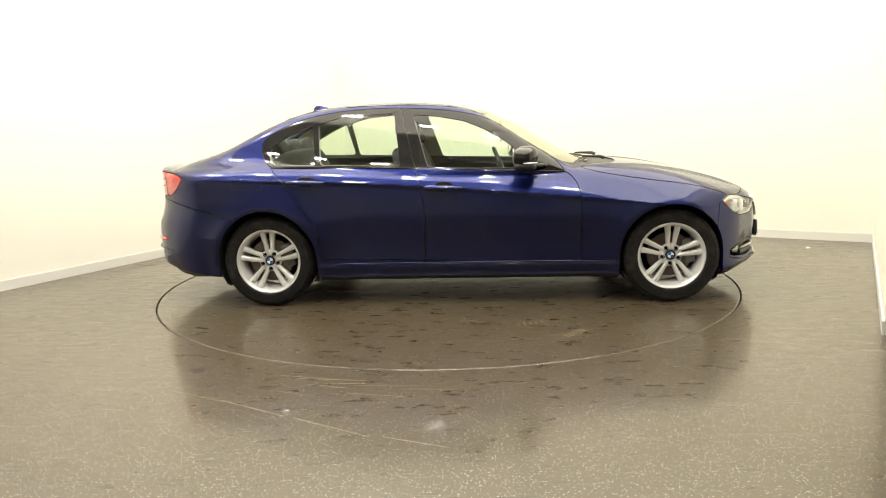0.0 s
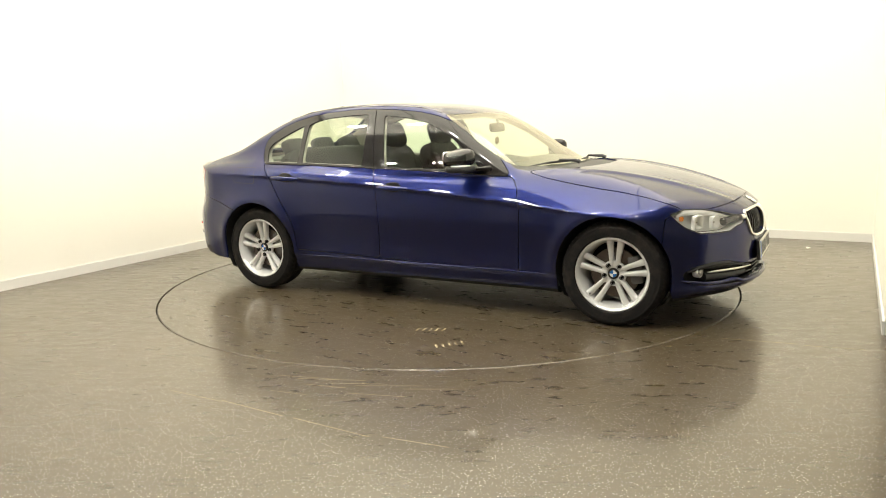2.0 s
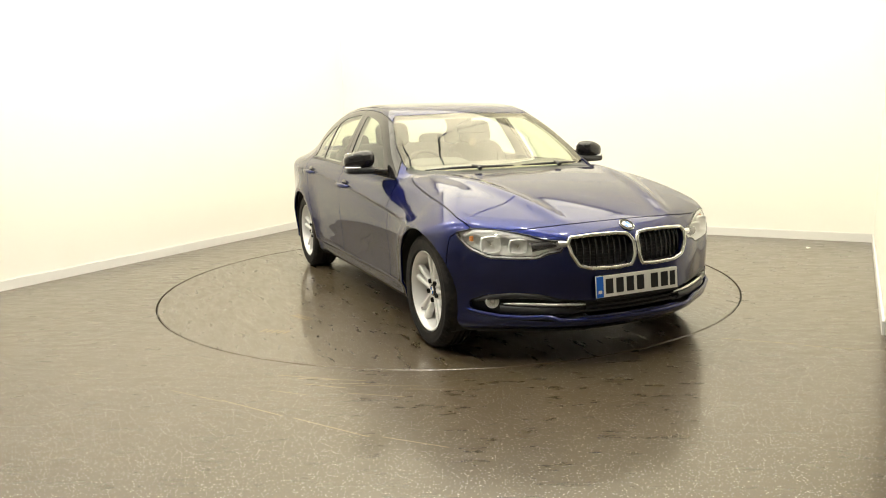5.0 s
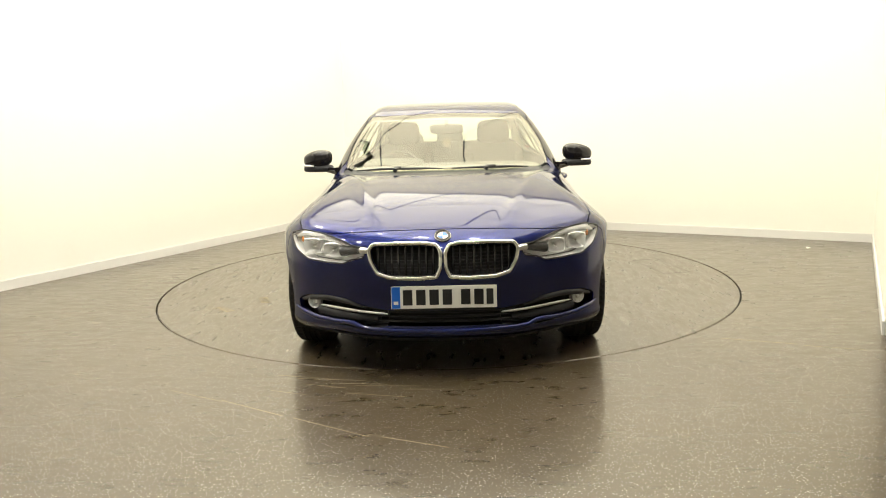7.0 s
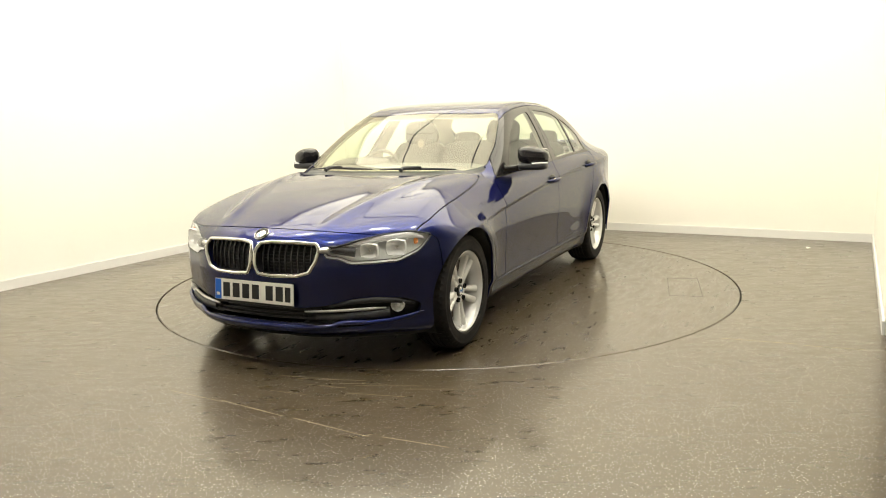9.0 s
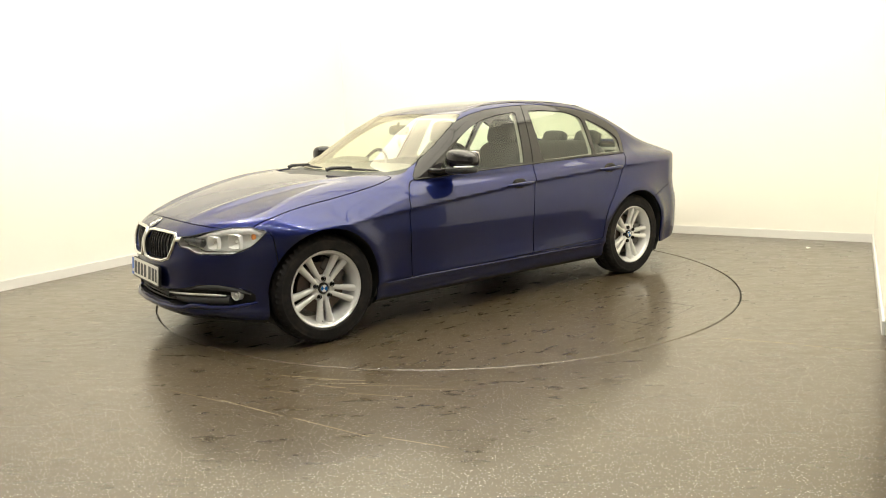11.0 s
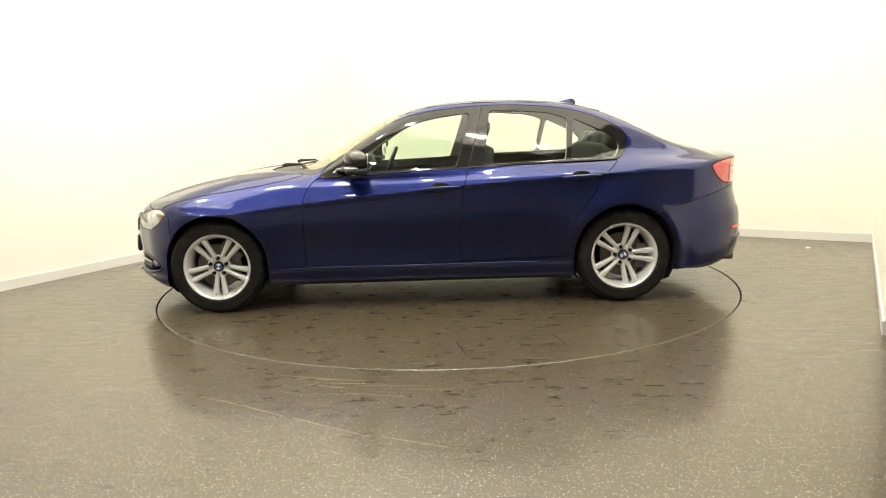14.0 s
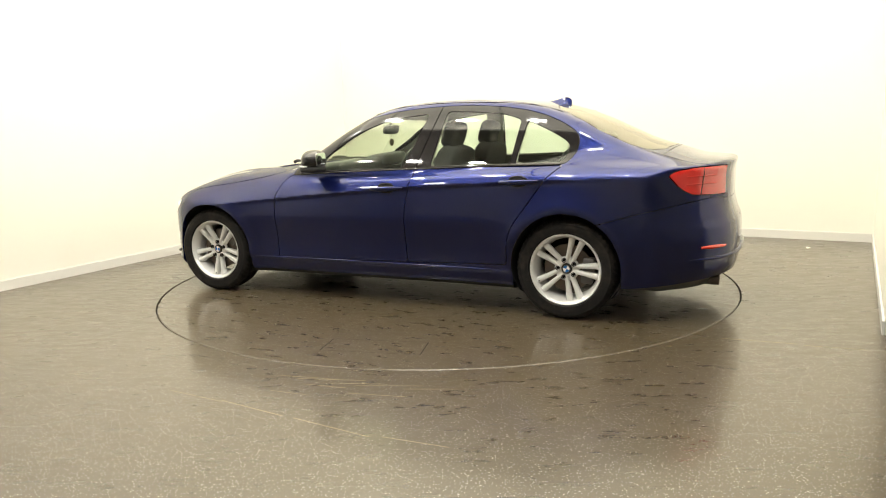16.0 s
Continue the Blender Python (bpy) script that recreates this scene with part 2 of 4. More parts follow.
def lamp_at(a, b, z, size=(.28, .06)):
    thing = tagged(new("ceiling_lamp"), "short bright white strip lamp under the ceiling", "lamp", "strip lamps")
    part("housing", room_box(a - size[0] / 2, a + size[0] / 2, b - size[1] / 2, b + size[1] / 2, z, z + .05), SATIN, thing)
    part("diffuser", room_box(a - size[0] / 2 + .01, a + size[0] / 2 - .01, b - size[1] / 2 + .01, b + size[1] / 2 - .01, z - .012, z - .001), TUBE, thing, "glowing white diffuser")
    part("hanger", room_box(a - .01, a + .01, b - .01, b + .01, z + .05, HIGH), METAL_DARK, thing)


build_room()
build_lights()
for a in (.7, 1.7, 2.7, 3.7, 4.7, 5.7):
    for b in (4.8, 6.6):
        lamp_at(a, b, HIGH - .28)


# ---- the turntable ----
PRINT = material("dust_print", (.26, .215, .135), .7)


def strip_loop(c, w):
    bm = bmesh.new()
    mid = sum(c, Vector()) / len(c)
    inner = [bm.verts.new(p + (mid - p).normalized() * w * 2) for p in c]
    outer = [bm.verts.new(p) for p in c]
    for i in range(len(c)):
        j = (i + 1) % len(c)
        bm.faces.new((outer[i], outer[j], inner[j], inner[i]))
    return bm


def build_turntable():
    table = tagged(new("turntable"), "round turntable set flush in the resin floor", "turntable")
    bm = lathe([(.0001, 0), (TABLE_R - .012, 0), (TABLE_R - .006, -.004), (TABLE_R - .006, -.05), (.0001, -.05)], 160, axis="Z")
    part("disc", bm, DISC, table)
    # the lid of a small hatch, seen by its dark joints, and pale prints left by tyre blocks
    c = [Vector((x + .1935, y + .032, .0012)) for x, y in ((-.20, 1.725), (-.785, 1.615), (-.836, 1.838), (-.245, 1.95))]
    part("hatch", strip_loop(c, .004), GAP, table, "dark joint round a small hatch")
    for x, y, n, a in ((.36, -1.40, 5, 20), (.63, -1.65, 5, 48)):
        for k in range(n):
            d = Matrix.Rotation(radians(a), 3, "Z")
            p = Vector((x + .1935, y + .032, .0012)) + d @ Vector((k * .040 - .02, 0, 0))
            part("tyre_print", solid(((.012, .065, .0008), p, d.to_4x4() @ pose(0, 0, 0, 0, 0, -12), .0003)), PRINT, table, "pale dusty print of a tyre block")
    return table


turntable = build_turntable()


# ---- small marks on the floor ----
def build_marks():
    rnd = random.Random(5)
    for x, y, s in ((3.393, .915, .03), (3.06, 1.76, .018), (-3.0, -1.95, .012)):
        bm = bmesh.new()
        pts = [bm.verts.new((x + s * rnd.uniform(.6, 1.2) * math.cos(a), y + s * rnd.uniform(.6, 1.2) * math.sin(a), .002 + .010 * rnd.random())) for a in (.3, 1.5, 2.6, 3.9, 5.2)]
        mid = bm.verts.new((x, y, .014))
        for i in range(5):
            bm.faces.new((pts[i], pts[(i + 1) % 5], mid))
        bmesh.ops.solidify(bm, geom=bm.faces[:], thickness=.001)
        tagged(put("paper_scrap", bm, LABEL_WHITE), "small crumpled white scrap of paper on the floor", "scrap", "paper scraps")
    floor = bpy.data.objects["floor"]
    for x, y, l, a in ((-1.23, -2.51, .34, -28), (-.92, -2.68, .40, -30), (-.52, -2.92, .42, -31), (-.15, -3.09, .3, -24), (-.75, -2.28, .30, -14), (-.60, -2.33, .36, -10), (-.45, -2.40, .30, -9),
                       (-.30, -2.44, .34, -6), (-.62, -2.42, .24, -16), (-.1, -2.50, .26, -4), (-.35, -2.56, .30, -12), (-.78, -2.50, .22, -20), (1.75, -1.88, .4, -20), (2.1, -2.03, .3, -22)):
        bm = solid(((l, .0045 * rnd.uniform(.6, 1.2), .0006), (x, y, .0004), pose(0, 0, 0, 0, 0, a + rnd.uniform(-2, 2)), .0002))
        part("scratch", bm, PRINT, floor, "pale scratch in the resin")


build_marks()


# ---- the car's outer shell ----
def curve(points, soft=.035, spline=True):
    """A smooth curve near (u, v) points, rounded over soft, as a function of arrays."""
    u, v = np.array(points, float).T
    o = np.argsort(u)
    u, v = u[o], v[o]
    h = np.diff(u)
    d = np.diff(v) / h
    m = np.zeros(len(u))
    for i in range(1, len(u) - 1):
        if d[i - 1] * d[i] > 0:
            a, b = 2 * h[i] + h[i - 1], h[i] + 2 * h[i - 1]
            m[i] = (a + b) / (a / d[i - 1] + b / d[i])
    m[0], m[-1] = d[0], d[-1]
    if spline:
        n = len(u)
        A, r = np.zeros((n, n)), np.zeros(n)
        for i in range(1, n - 1):
            A[i, i - 1:i + 2] = 1 / h[i - 1], 2 / h[i - 1] + 2 / h[i], 1 / h[i]
            r[i] = 3 * (d[i - 1] / h[i - 1] + d[i] / h[i])
        A[0, 0] = A[-1, -1] = 1
        r[0], r[-1] = d[0], d[-1]
        m = np.linalg.solve(A, r)
    fine = np.linspace(u[0], u[-1], 1500)
    i = np.clip(np.searchsorted(u, fine) - 1, 0, len(h) - 1)
    s = (fine - u[i]) / h[i]
    w = ((1 + 2 * s) * (1 - s) ** 2 * v[i] + s * (1 - s) ** 2 * h[i] * m[i]
         + s * s * (3 - 2 * s) * v[i + 1] + s * s * (s - 1) * h[i] * m[i + 1])
    step = fine[1] - fine[0]
    reach = int(3 * soft / step) + 1
    bell = np.exp(-.5 * (np.arange(-reach, reach + 1) * step / soft) ** 2)
    ends = np.concatenate([w[0] + (np.arange(-reach, 0)) * (w[1] - w[0]), w, w[-1] + np.arange(1, reach + 1) * (w[-1] - w[-2])])
    w = np.convolve(ends, bell / bell.sum(), "valid")
    return lambda q: np.interp(q, fine, w)


def both(a, b, k):
    """The larger of two distances, with the edge between them rounded over k."""
    h = np.maximum(k - np.abs(a - b), 0)
    return np.maximum(a, b) + h * h / (4 * k)


def either(a, b, k):
    return -both(-a, -b, k)


HALF_WIDTH = curve([(-2.6, .76), (-2.2, .822), (-1.95, .860), (-1.7, .888), (-1.4, .902), (-.9, .897), (-.2, .888), (.5, .886), (.9, .889), (1.4, .908), (1.7, .908), (2.2, .89)])
SWAGE = curve([(-2.5, .93), (-1.226, .885), (-.15, .822), (.79, .738), (1.2, .70), (2.2, .62)])
CROWN = curve([(-2.55, .96), (-2.41, .985), (-2.2, 1.003), (-1.98, 1.03), (-1.6, 1.04), (-1.2, 1.04), (-.6, 1.015), (0, .995), (.5, .98), (.8, .966), (1.0, .956),
               (1.2, .940), (1.4, .914), (1.6, .876), (1.84, .810), (2.035, .740), (2.12, .705), (2.17, .675), (2.25, .58)])
FALL = curve([(-2.4, .13), (-1.9, .13), (-1.2, .11), (.5, .11), (1.0, .09), (1.6, .10), (2.2, .20)])
ROOF = curve([(1.6, .52), (1.2, .755), (.95, .902), (.85, .961), (.75, 1.016), (.647, 1.075), (.53, 1.144), (.411, 1.215), (.29, 1.277), (.18, 1.328), (.09, 1.362), (-.046, 1.393), (-.3, 1.418), (-.5, 1.424), (-.7, 1.421), (-.93, 1.408),
              (-1.14, 1.381), (-1.257, 1.353), (-1.357, 1.320), (-1.49, 1.267), (-1.62, 1.206), (-1.75, 1.144), (-1.98, 1.032), (-2.2, .93), (-2.6, .74)])
CABIN = curve([(-2.1, .64), (-1.7, .735), (-1.3, .792), (-1.0, .808), (-.5, .815), (0, .810), (.5, .778), (.85, .735), (1.2, .68)])
BOW = curve([(-2.2, -.16), (-1.2, -.12), (-.5, .0), (.0, .16), (.6, .24), (1.2, .26)])
BELOW = curve([(0, -.10), (.16, -.085), (.21, -.052), (.285, -.034), (.30, -.017), (.335, -.0195), (.40, -.0200), (.50, -.0125), (.57, -.0040), (.62, 0), (.68, -.001), (.75, -.0035), (.85, -.008), (1.2, -.024)], .012, False)
REAR = curve([(.1, .13), (.2, .07), (.27, .03), (.33, .01), (.5, 0), (.58, .008), (.64, .032), (.75, .055), (.9, .055), (.955, .045), (.985, .030), (1.1, .03)], .010, False)
NOSE_PLAN = curve([(0, 2.168), (.2, 2.156), (.4, 2.098), (.5, 2.043), (.6, 1.975), (.7, 1.912), (.8, 1.820), (.86, 1.738), (.9, 1.66), (.95, 1.5)])
FRONT = curve([(.1, .16), (.19, .06), (.212, .018), (.235, .0), (.27, .010), (.38, .010), (.5, .002), (.60, .008), (.66, .030), (.72, .066), (.8, .12)], .010, False)


def body_distance(x, y, z):
    """Below zero inside the car's outer form: forward x, left y, up z, from the middle of the wheelbase on the floor."""
    y = np.abs(y)
    sw = SWAGE(x)
    fade = np.clip((1.35 - x) / .6, 0, 1) * np.clip((x + 1.85) / .6, 0, 1)
    above = np.maximum(z - sw, 0)
    under = np.maximum(sw - z, 0)
    side = HALF_WIDTH(x) + BELOW(z) * np.interp(np.abs(x), [1.1, 1.65], [1, .1]) - above * (.42 + .26 * np.clip((x - .8) / .5, 0, 1)) - above ** 2 * 1.6 - fade * .014 * (np.exp(-under / .060) - np.exp(-under / .014)) * 1.7
    for hub in (1.405, -1.405):
        r = np.hypot(x - hub, z - .33)
        side = side + .013 * np.exp(-((r - .37) / .055) ** 2) * (z > .1)
        side = side + (.026 if hub < 0 else .009) * np.exp(-((r - .38) / .13) ** 2) * np.clip((z - .30) / .2, 0, 1)
    t = y - side
    ridge = .013 * np.exp(-((y - .30 - (2.12 - x) * .26) / .05) ** 2) * np.clip((2.1 - x) / .25, 0, 1) * np.clip((x - .7) / .3, 0, 1)
    top = (z - (CROWN(x) - FALL(x) * y ** 3 - .07 * np.clip((x - 1.3) / .7, 0, 1) * y ** 2 + ridge)) * .97
    low = both(t, top, .07)
    nose = (x - (NOSE_PLAN(y) - FRONT(z) * (1 - .3 * y))) * .72
    low = both(low, nose, .055)
    tail = (-x - (2.408 - .70 * y ** 3.6 - REAR(z))) * .8
    low = both(low, tail, .05)
    low = both(low, .165 - z, .04)
    lift = np.maximum(z - .95, -.03)
    pane = (y - (CABIN(x) - lift * .44 - lift ** 2 * .36)) * .88
    dome = (z - (ROOF(x + BOW(x) * y * y) - .045 * y * y)) * np.interp(x, [-1.5, -1.0, -.1, .3], [.82, .98, .98, .82])
    cab = both(pane, dome, .060)
    cab = both(both(cab, .7 - z, .02), -x - 2.05, .1)
    return either(low, cab, np.interp(x, [-2.0, -1.5, -1.2, .5, .8], [.12, .10, .02, .015, .03]))


def gradient(p, e=.004):
    g = np.stack([body_distance(*(p + d).T) - body_distance(*(p - d).T) for d in np.eye(3) * e], -1)
    return g / np.maximum(np.linalg.norm(g, axis=1, keepdims=True), 1e-9)


def cast(start, way, inset=0.0):
    lo, hi = np.zeros(len(start)), np.full(len(start), 1.7)
    for _ in range(34):
        mid = (lo + hi) / 2
        inside = body_distance(*(start + way * mid[:, None]).T) + inset < 0
        lo, hi = np.where(inside, mid, lo), np.where(inside, hi, mid)
    return start + way * hi[:, None]


def half_shell(nu_end, nu_mid, nv, inset=0.0):
    """The left half (y from 0 up) of the outer form, as vertices and triangles."""
    back, fore, height = -1.55, 1.40, .60
    us = [(back, a) for a in np.linspace(-math.pi / 2 + .012, 0, nu_end)] + [(x, 0) for x in np.linspace(back, fore, nu_mid)[1:-1]] + [(fore, a) for a in np.linspace(0, math.pi / 2 - .012, nu_end)]
    q = np.linspace(0, 1, nv)
    vs = -math.pi / 2 + math.pi * q
    S = np.array([[x, 0, height] for x, a in us for v in vs])
    D = np.array([[math.sin(a), math.cos(a) * math.cos(v), math.cos(a) * math.sin(v)] for x, a in us for v in vs])
    P = cast(S, D, inset)
    P[np.abs(D[:, 1]) < 1e-9, 1] = 0
    nu = len(us)
    i, j = np.meshgrid(np.arange(nu - 1), np.arange(nv - 1), indexing="ij")
    a = (i * nv + j).ravel()
    F = np.concatenate([np.stack([a, a + nv, a + nv + 1], 1), np.stack([a, a + nv + 1, a + 1], 1)])
    return P, F


def chaikin(poly, times=2):
    p = np.array(poly, float)
    for _ in range(times):
        n = np.roll(p, -1, 0)
        p = np.stack([p * .75 + n * .25, p * .25 + n * .75], 1).reshape(-1, 2)
    return p


def dense(poly, step=.06):
    """The polygon with points added along its long sides, so that rounding keeps the sides straight."""
    out = []
    for a, b in zip(np.array(poly, float), np.roll(np.array(poly, float), -1, 0)):
        n = max(1, int(np.linalg.norm(b - a) / step))
        out += [a + (b - a) * k / n for k in range(n)]
    return np.array(out)


def poly_distance(P, poly):
    """The signed distance of points to a closed polygon, below zero inside."""
    d = np.full(len(P), 9.0)
    inside = np.zeros(len(P), bool)
    for a, b in zip(poly, np.roll(poly, -1, 0)):
        e = b - a
        w = P - a
        t = np.clip((w @ e) / max(e @ e, 1e-12), 0, 1)
        d = np.minimum(d, np.linalg.norm(w - t[:, None] * e, axis=1))
        hit = ((a[1] > P[:, 1]) != (b[1] > P[:, 1])) & (P[:, 0] < (b[0] - a[0]) * (P[:, 1] - a[1]) / (b[1] - a[1] + 1e-15) + a[0])
        inside ^= hit
    return np.where(inside, -d, d)


def split(V, F, phi, inset=0.0):
    """Cuts the triangles along phi = 0: the vertices, the faces inside (phi < 0) and those outside."""
    s = phi[F] < 0
    n = s.sum(1)
    inner, outer = [F[n == 3]], [F[n == 0]]
    mixed_ = F[(n == 1) | (n == 2)]
    if len(mixed_):
        sm = phi[mixed_] < 0
        one = sm.sum(1) == 1
        lone = np.where(one, np.argmax(sm, 1), np.argmin(sm, 1))
        r = np.arange(len(mixed_))
        a, b, c = mixed_[r, lone], mixed_[r, (lone + 1) % 3], mixed_[r, (lone + 2) % 3]
        pairs = np.concatenate([np.stack([a, b], 1), np.stack([a, c], 1)])
        pairs.sort(1)
        keys, back = np.unique(pairs[:, 0] * (len(V) + 1) + pairs[:, 1], return_inverse=True)
        p0, p1 = keys // (len(V) + 1), keys % (len(V) + 1)
        t = np.clip(phi[p0] / (phi[p0] - phi[p1]), .002, .998)[:, None]
        N = V[p0] * (1 - t) + V[p1] * t
        flat = (V[p0, 1] == 0) & (V[p1, 1] == 0)
        for _ in range(2):
            N = N - gradient(N) * (body_distance(*N.T) + inset)[:, None]
        N[flat, 1] = 0
        ids = len(V) + back.ravel()
        p, q = ids[:len(a)], ids[len(a):]
        V = np.concatenate([V, N])
        tip = np.stack([a, p, q], 1)
        rest = np.concatenate([np.stack([p, b, c], 1), np.stack([p, c, q], 1)])
        two = np.concatenate([one, one])
        inner += [tip[one], rest[~two]]
        outer += [tip[~one], rest[two]]
    return V, np.concatenate(inner), np.concatenate(outer)


class Shell:
    """A half shell from which panels are cut away one by one."""

    def __init__(self, V, F, inset=0.0):
        self.V, self.F, self.inset = V, F, inset

    def take(self, how, keep=None, gap=0.0):
        """Cuts out the faces where how(x, y, z) < 0 (only among those whose middle satisfies keep) and leaves a gap round them."""
        V, F = self.V, self.F
        mid = V[F].mean(1)
        ok = keep(*mid.T) if keep else np.ones(len(F), bool)
        rest, work = F[~ok], F[ok]
        used = np.unique(work)
        phi = np.full(len(V), 9.0)
        phi[used] = how(*V[used].T)
        V, inner, outer = split(V, work, phi + gap / 2, self.inset)
        if gap:
            phi = np.concatenate([phi, how(*V[len(phi):].T)])
            V, _, outer = split(V, outer, phi - gap / 2, self.inset)
        self.V, self.F = V, np.concatenate([rest, outer])
        return V, inner


def shape(axes, poly, rounds=2, step=.06):
    """A signed distance in a side (xz), top (xy), front (yz) or slanting (wz) view of the car."""
    pts = chaikin(dense(poly, step), rounds)
    lo, hi = pts.min(0) - .1, pts.max(0) + .1

    def how(x, y, z):
        c = {"x": x, "y": y, "z": z, "w": x - y}
        P = np.stack([c[axes[0]], c[axes[1]]], 1)
        near = ((P > lo) & (P < hi)).all(1)
        out = np.full(len(P), .1)
        if near.any():
            out[near] = poly_distance(P[near], pts)
        return out
    return how


def panel(name, VF, mat, parent, label="", side=1, flange=.012, push=(0, 0, 0), proud=0.0):
    """Makes a mesh of cut faces. side: 1 left, -1 the right-hand mirror image, 0 both halves joined. flange: depth of the folded edge."""
    V, F = VF
    ids, F = np.unique(F, return_inverse=True)
    F = F.reshape(-1, 3)
    P = V[ids]
    N = gradient(P)
    N[P[:, 1] == 0, 1] = 0
    P = P + N * proud
    if side == 0:
        seam = P[:, 1] == 0
        other = np.arange(len(P)) + len(P)
        other[seam] = np.nonzero(seam)[0]
        P = np.concatenate([P, P * (1, -1, 1)])
        N = np.concatenate([N, N * (1, -1, 1)])
        F = np.concatenate([F, other[F][:, ::-1]])
        ids, F = np.unique(F, return_inverse=True)
        F = F.reshape(-1, 3)
        P, N = P[ids], N[ids]
    elif side < 0:
        P, N, F = P * (1, -1, 1), N * (1, -1, 1), F[:, ::-1]
    P = P + np.array(push) * (1, side if side else 1, 1)
    # turn the faces outward
    nn = np.cross(P[F[:, 1]] - P[F[:, 0]], P[F[:, 2]] - P[F[:, 0]])
    bad = (nn * N[F].mean(1)).sum(1) < 0
    F = np.where(bad[:, None], F[:, ::-1], F)
    if flange:
        e = np.concatenate([F[:, [0, 1]], F[:, [1, 2]], F[:, [2, 0]]])
        code = np.sort(e, 1) @ np.array([len(P) + 1, 1])
        _, first, count = np.unique(code, return_index=True, return_counts=True)
        e = e[first[count == 1]]
        if len(e):
            a, b = P[e[:, 0]], P[e[:, 1]]
            na, nb = N[e[:, 0]], N[e[:, 1]]
            k = len(P) + np.arange(len(e)) * 4
            out = np.cross(b - a, na)
            out /= np.maximum(np.linalg.norm(out, axis=1, keepdims=True), 1e-9)
            extra = np.stack([a, b, b - nb * flange, a - na * flange], 1).reshape(-1, 3)
            P = np.concatenate([P, extra])
            N = np.concatenate([N, np.repeat(out, 4, 0)])
            F = np.concatenate([F, np.stack([k + 1, k, k + 3], 1), np.stack([k + 1, k + 3, k + 2], 1)])
    me = bpy.data.meshes.new(name)
    me.from_pydata(P.tolist(), [], F.tolist())
    me.polygons.foreach_set("use_smooth", np.ones(len(F), bool))
    me.normals_split_custom_set_from_vertices(N.tolist())
    me.materials.append(mat)
    ob = new(name, me)
    ob.parent = parent
    if label:
        ob["label"] = label
    return ob


car = tagged(new("car"), "glossy dark blue metallic four-door saloon parked on the turntable", "car")
DLO = [(-1.38, .987), (-1.425, 1.029), (-1.45, 1.08), (-1.452, 1.135), (-1.436, 1.174), (-1.398, 1.205), (-1.319, 1.251), (-1.198, 1.3), (-1.076, 1.332), (-.912, 1.358), (-.707, 1.373),
       (-.5, 1.375), (-.295, 1.365), (-.092, 1.345), (.069, 1.313), (.189, 1.27), (.309, 1.215), (.428, 1.14), (.547, 1.058), (.639, .977), (.70, .908), (.534, .919), (.107, .94), (-.481, .962), (-.88, .975)]
QUARTER = [(-1.356, .998), (-1.391, 1.048), (-1.396, 1.094), (-1.37, 1.129), (-1.306, 1.167), (-1.206, 1.216), (-1.095, 1.265), (-1.051, .991)]
REAR_GLASS = [(-1.015, .99), (-1.049, 1.272), (-.905, 1.314), (-.7, 1.33), (-.508, 1.337), (-.45, .974)]
FRONT_GLASS = [(-.257, .962), (-.369, 1.325), (-.171, 1.303), (-.01, 1.271), (.109, 1.225), (.227, 1.16), (.324, 1.092), (.401, 1.037), (.488, .94)]
FRONT_DOOR = [(-.343, .953), (-.309, .836), (-.284, .701), (-.277, .563), (-.286, .318), (.293, .302), (.791, .288), (.791, .426), (.801, .621), (.798, .717), (.779, .803), (.749, .865), (.699, .909), (.534, .917), (.107, .938)]
REAR_DOOR = [(-1.375, .984), (-1.276, .897), (-1.208, .798), (-1.152, .718), (-1.095, .642), (-1.048, .57), (-1.024, .478), (-1.02, .338), (-.29, .318), (-.277, .563), (-.284, .701), (-.309, .836), (-.343, .953), (-.481, .96), (-.88, .973)]
HEADLIGHT = [(.90, .700), (1.05, .723), (1.235, .714), (1.44, .690), (1.59, .664), (1.69, .660), (1.69, .609), (1.585, .598), (1.52, .573), (1.36, .572), (1.17, .578), (1.02, .62), (.95, .66)]
KIDNEY = [(.372, .650), (.352, .676), (.231, .683), (.092, .683), (.030, .675), (.012, .642), (.014, .567), (.034, .522), (.123, .515), (.261, .518), (.326, .536), (.361, .595)]
WINDSCREEN = [(.93, -.1), (.93, .0), (.90, .3), (.80, .54), (.66, .69), (.438, .665), (.231, .605), (.105, .552), (.14, .45), (.17, .25), (.175, -.1)]
BACKLIGHT = [(-1.20, -.1), (-1.215, .3), (-1.25, .43), (-1.40, .54), (-1.55, .60), (-1.75, .61), (-1.88, .57), (-1.95, .4), (-1.97, -.1)]
BONNET = [(2.3, -.1), (2.3, .6), (1.93, .715), (1.83, .755), (1.69, .795), (1.4, .778), (1.1, .755), (.93, .738), (.80, .70), (.84, .65), (1.03, .5), (1.10, .3), (1.13, 0), (1.13, -.1)]
COWL = [(1.135, -.1), (1.135, 0), (1.105, .3), (1.035, .5), (.84, .655), (.70, .70), (.66, .69), (.80, .54), (.90, .3), (.93, 0), (.93, -.1)]
NOSE = [(2.4, .05), (1.70, .05), (1.70, .5), (1.715, .69), (1.86, .715), (1.92, .712), (2.02, .734), (2.05, .747), (2.4, .755)]
INTAKE = [(.80, .350), (.735, .385), (.62, .396), (.51, .392), (.41, .364), (.28, .350), (-.1, .350), (-.1, .270), (.28, .270), (.36, .257), (.45, .246), (.58, .250), (.72, .264), (.79, .300)]
REAR_BUMPER = [(-1.5, .05), (-1.58, .615), (-1.856, .69), (-2.115, .748), (-2.26, .772), (-2.6, .68), (-2.6, .05)]
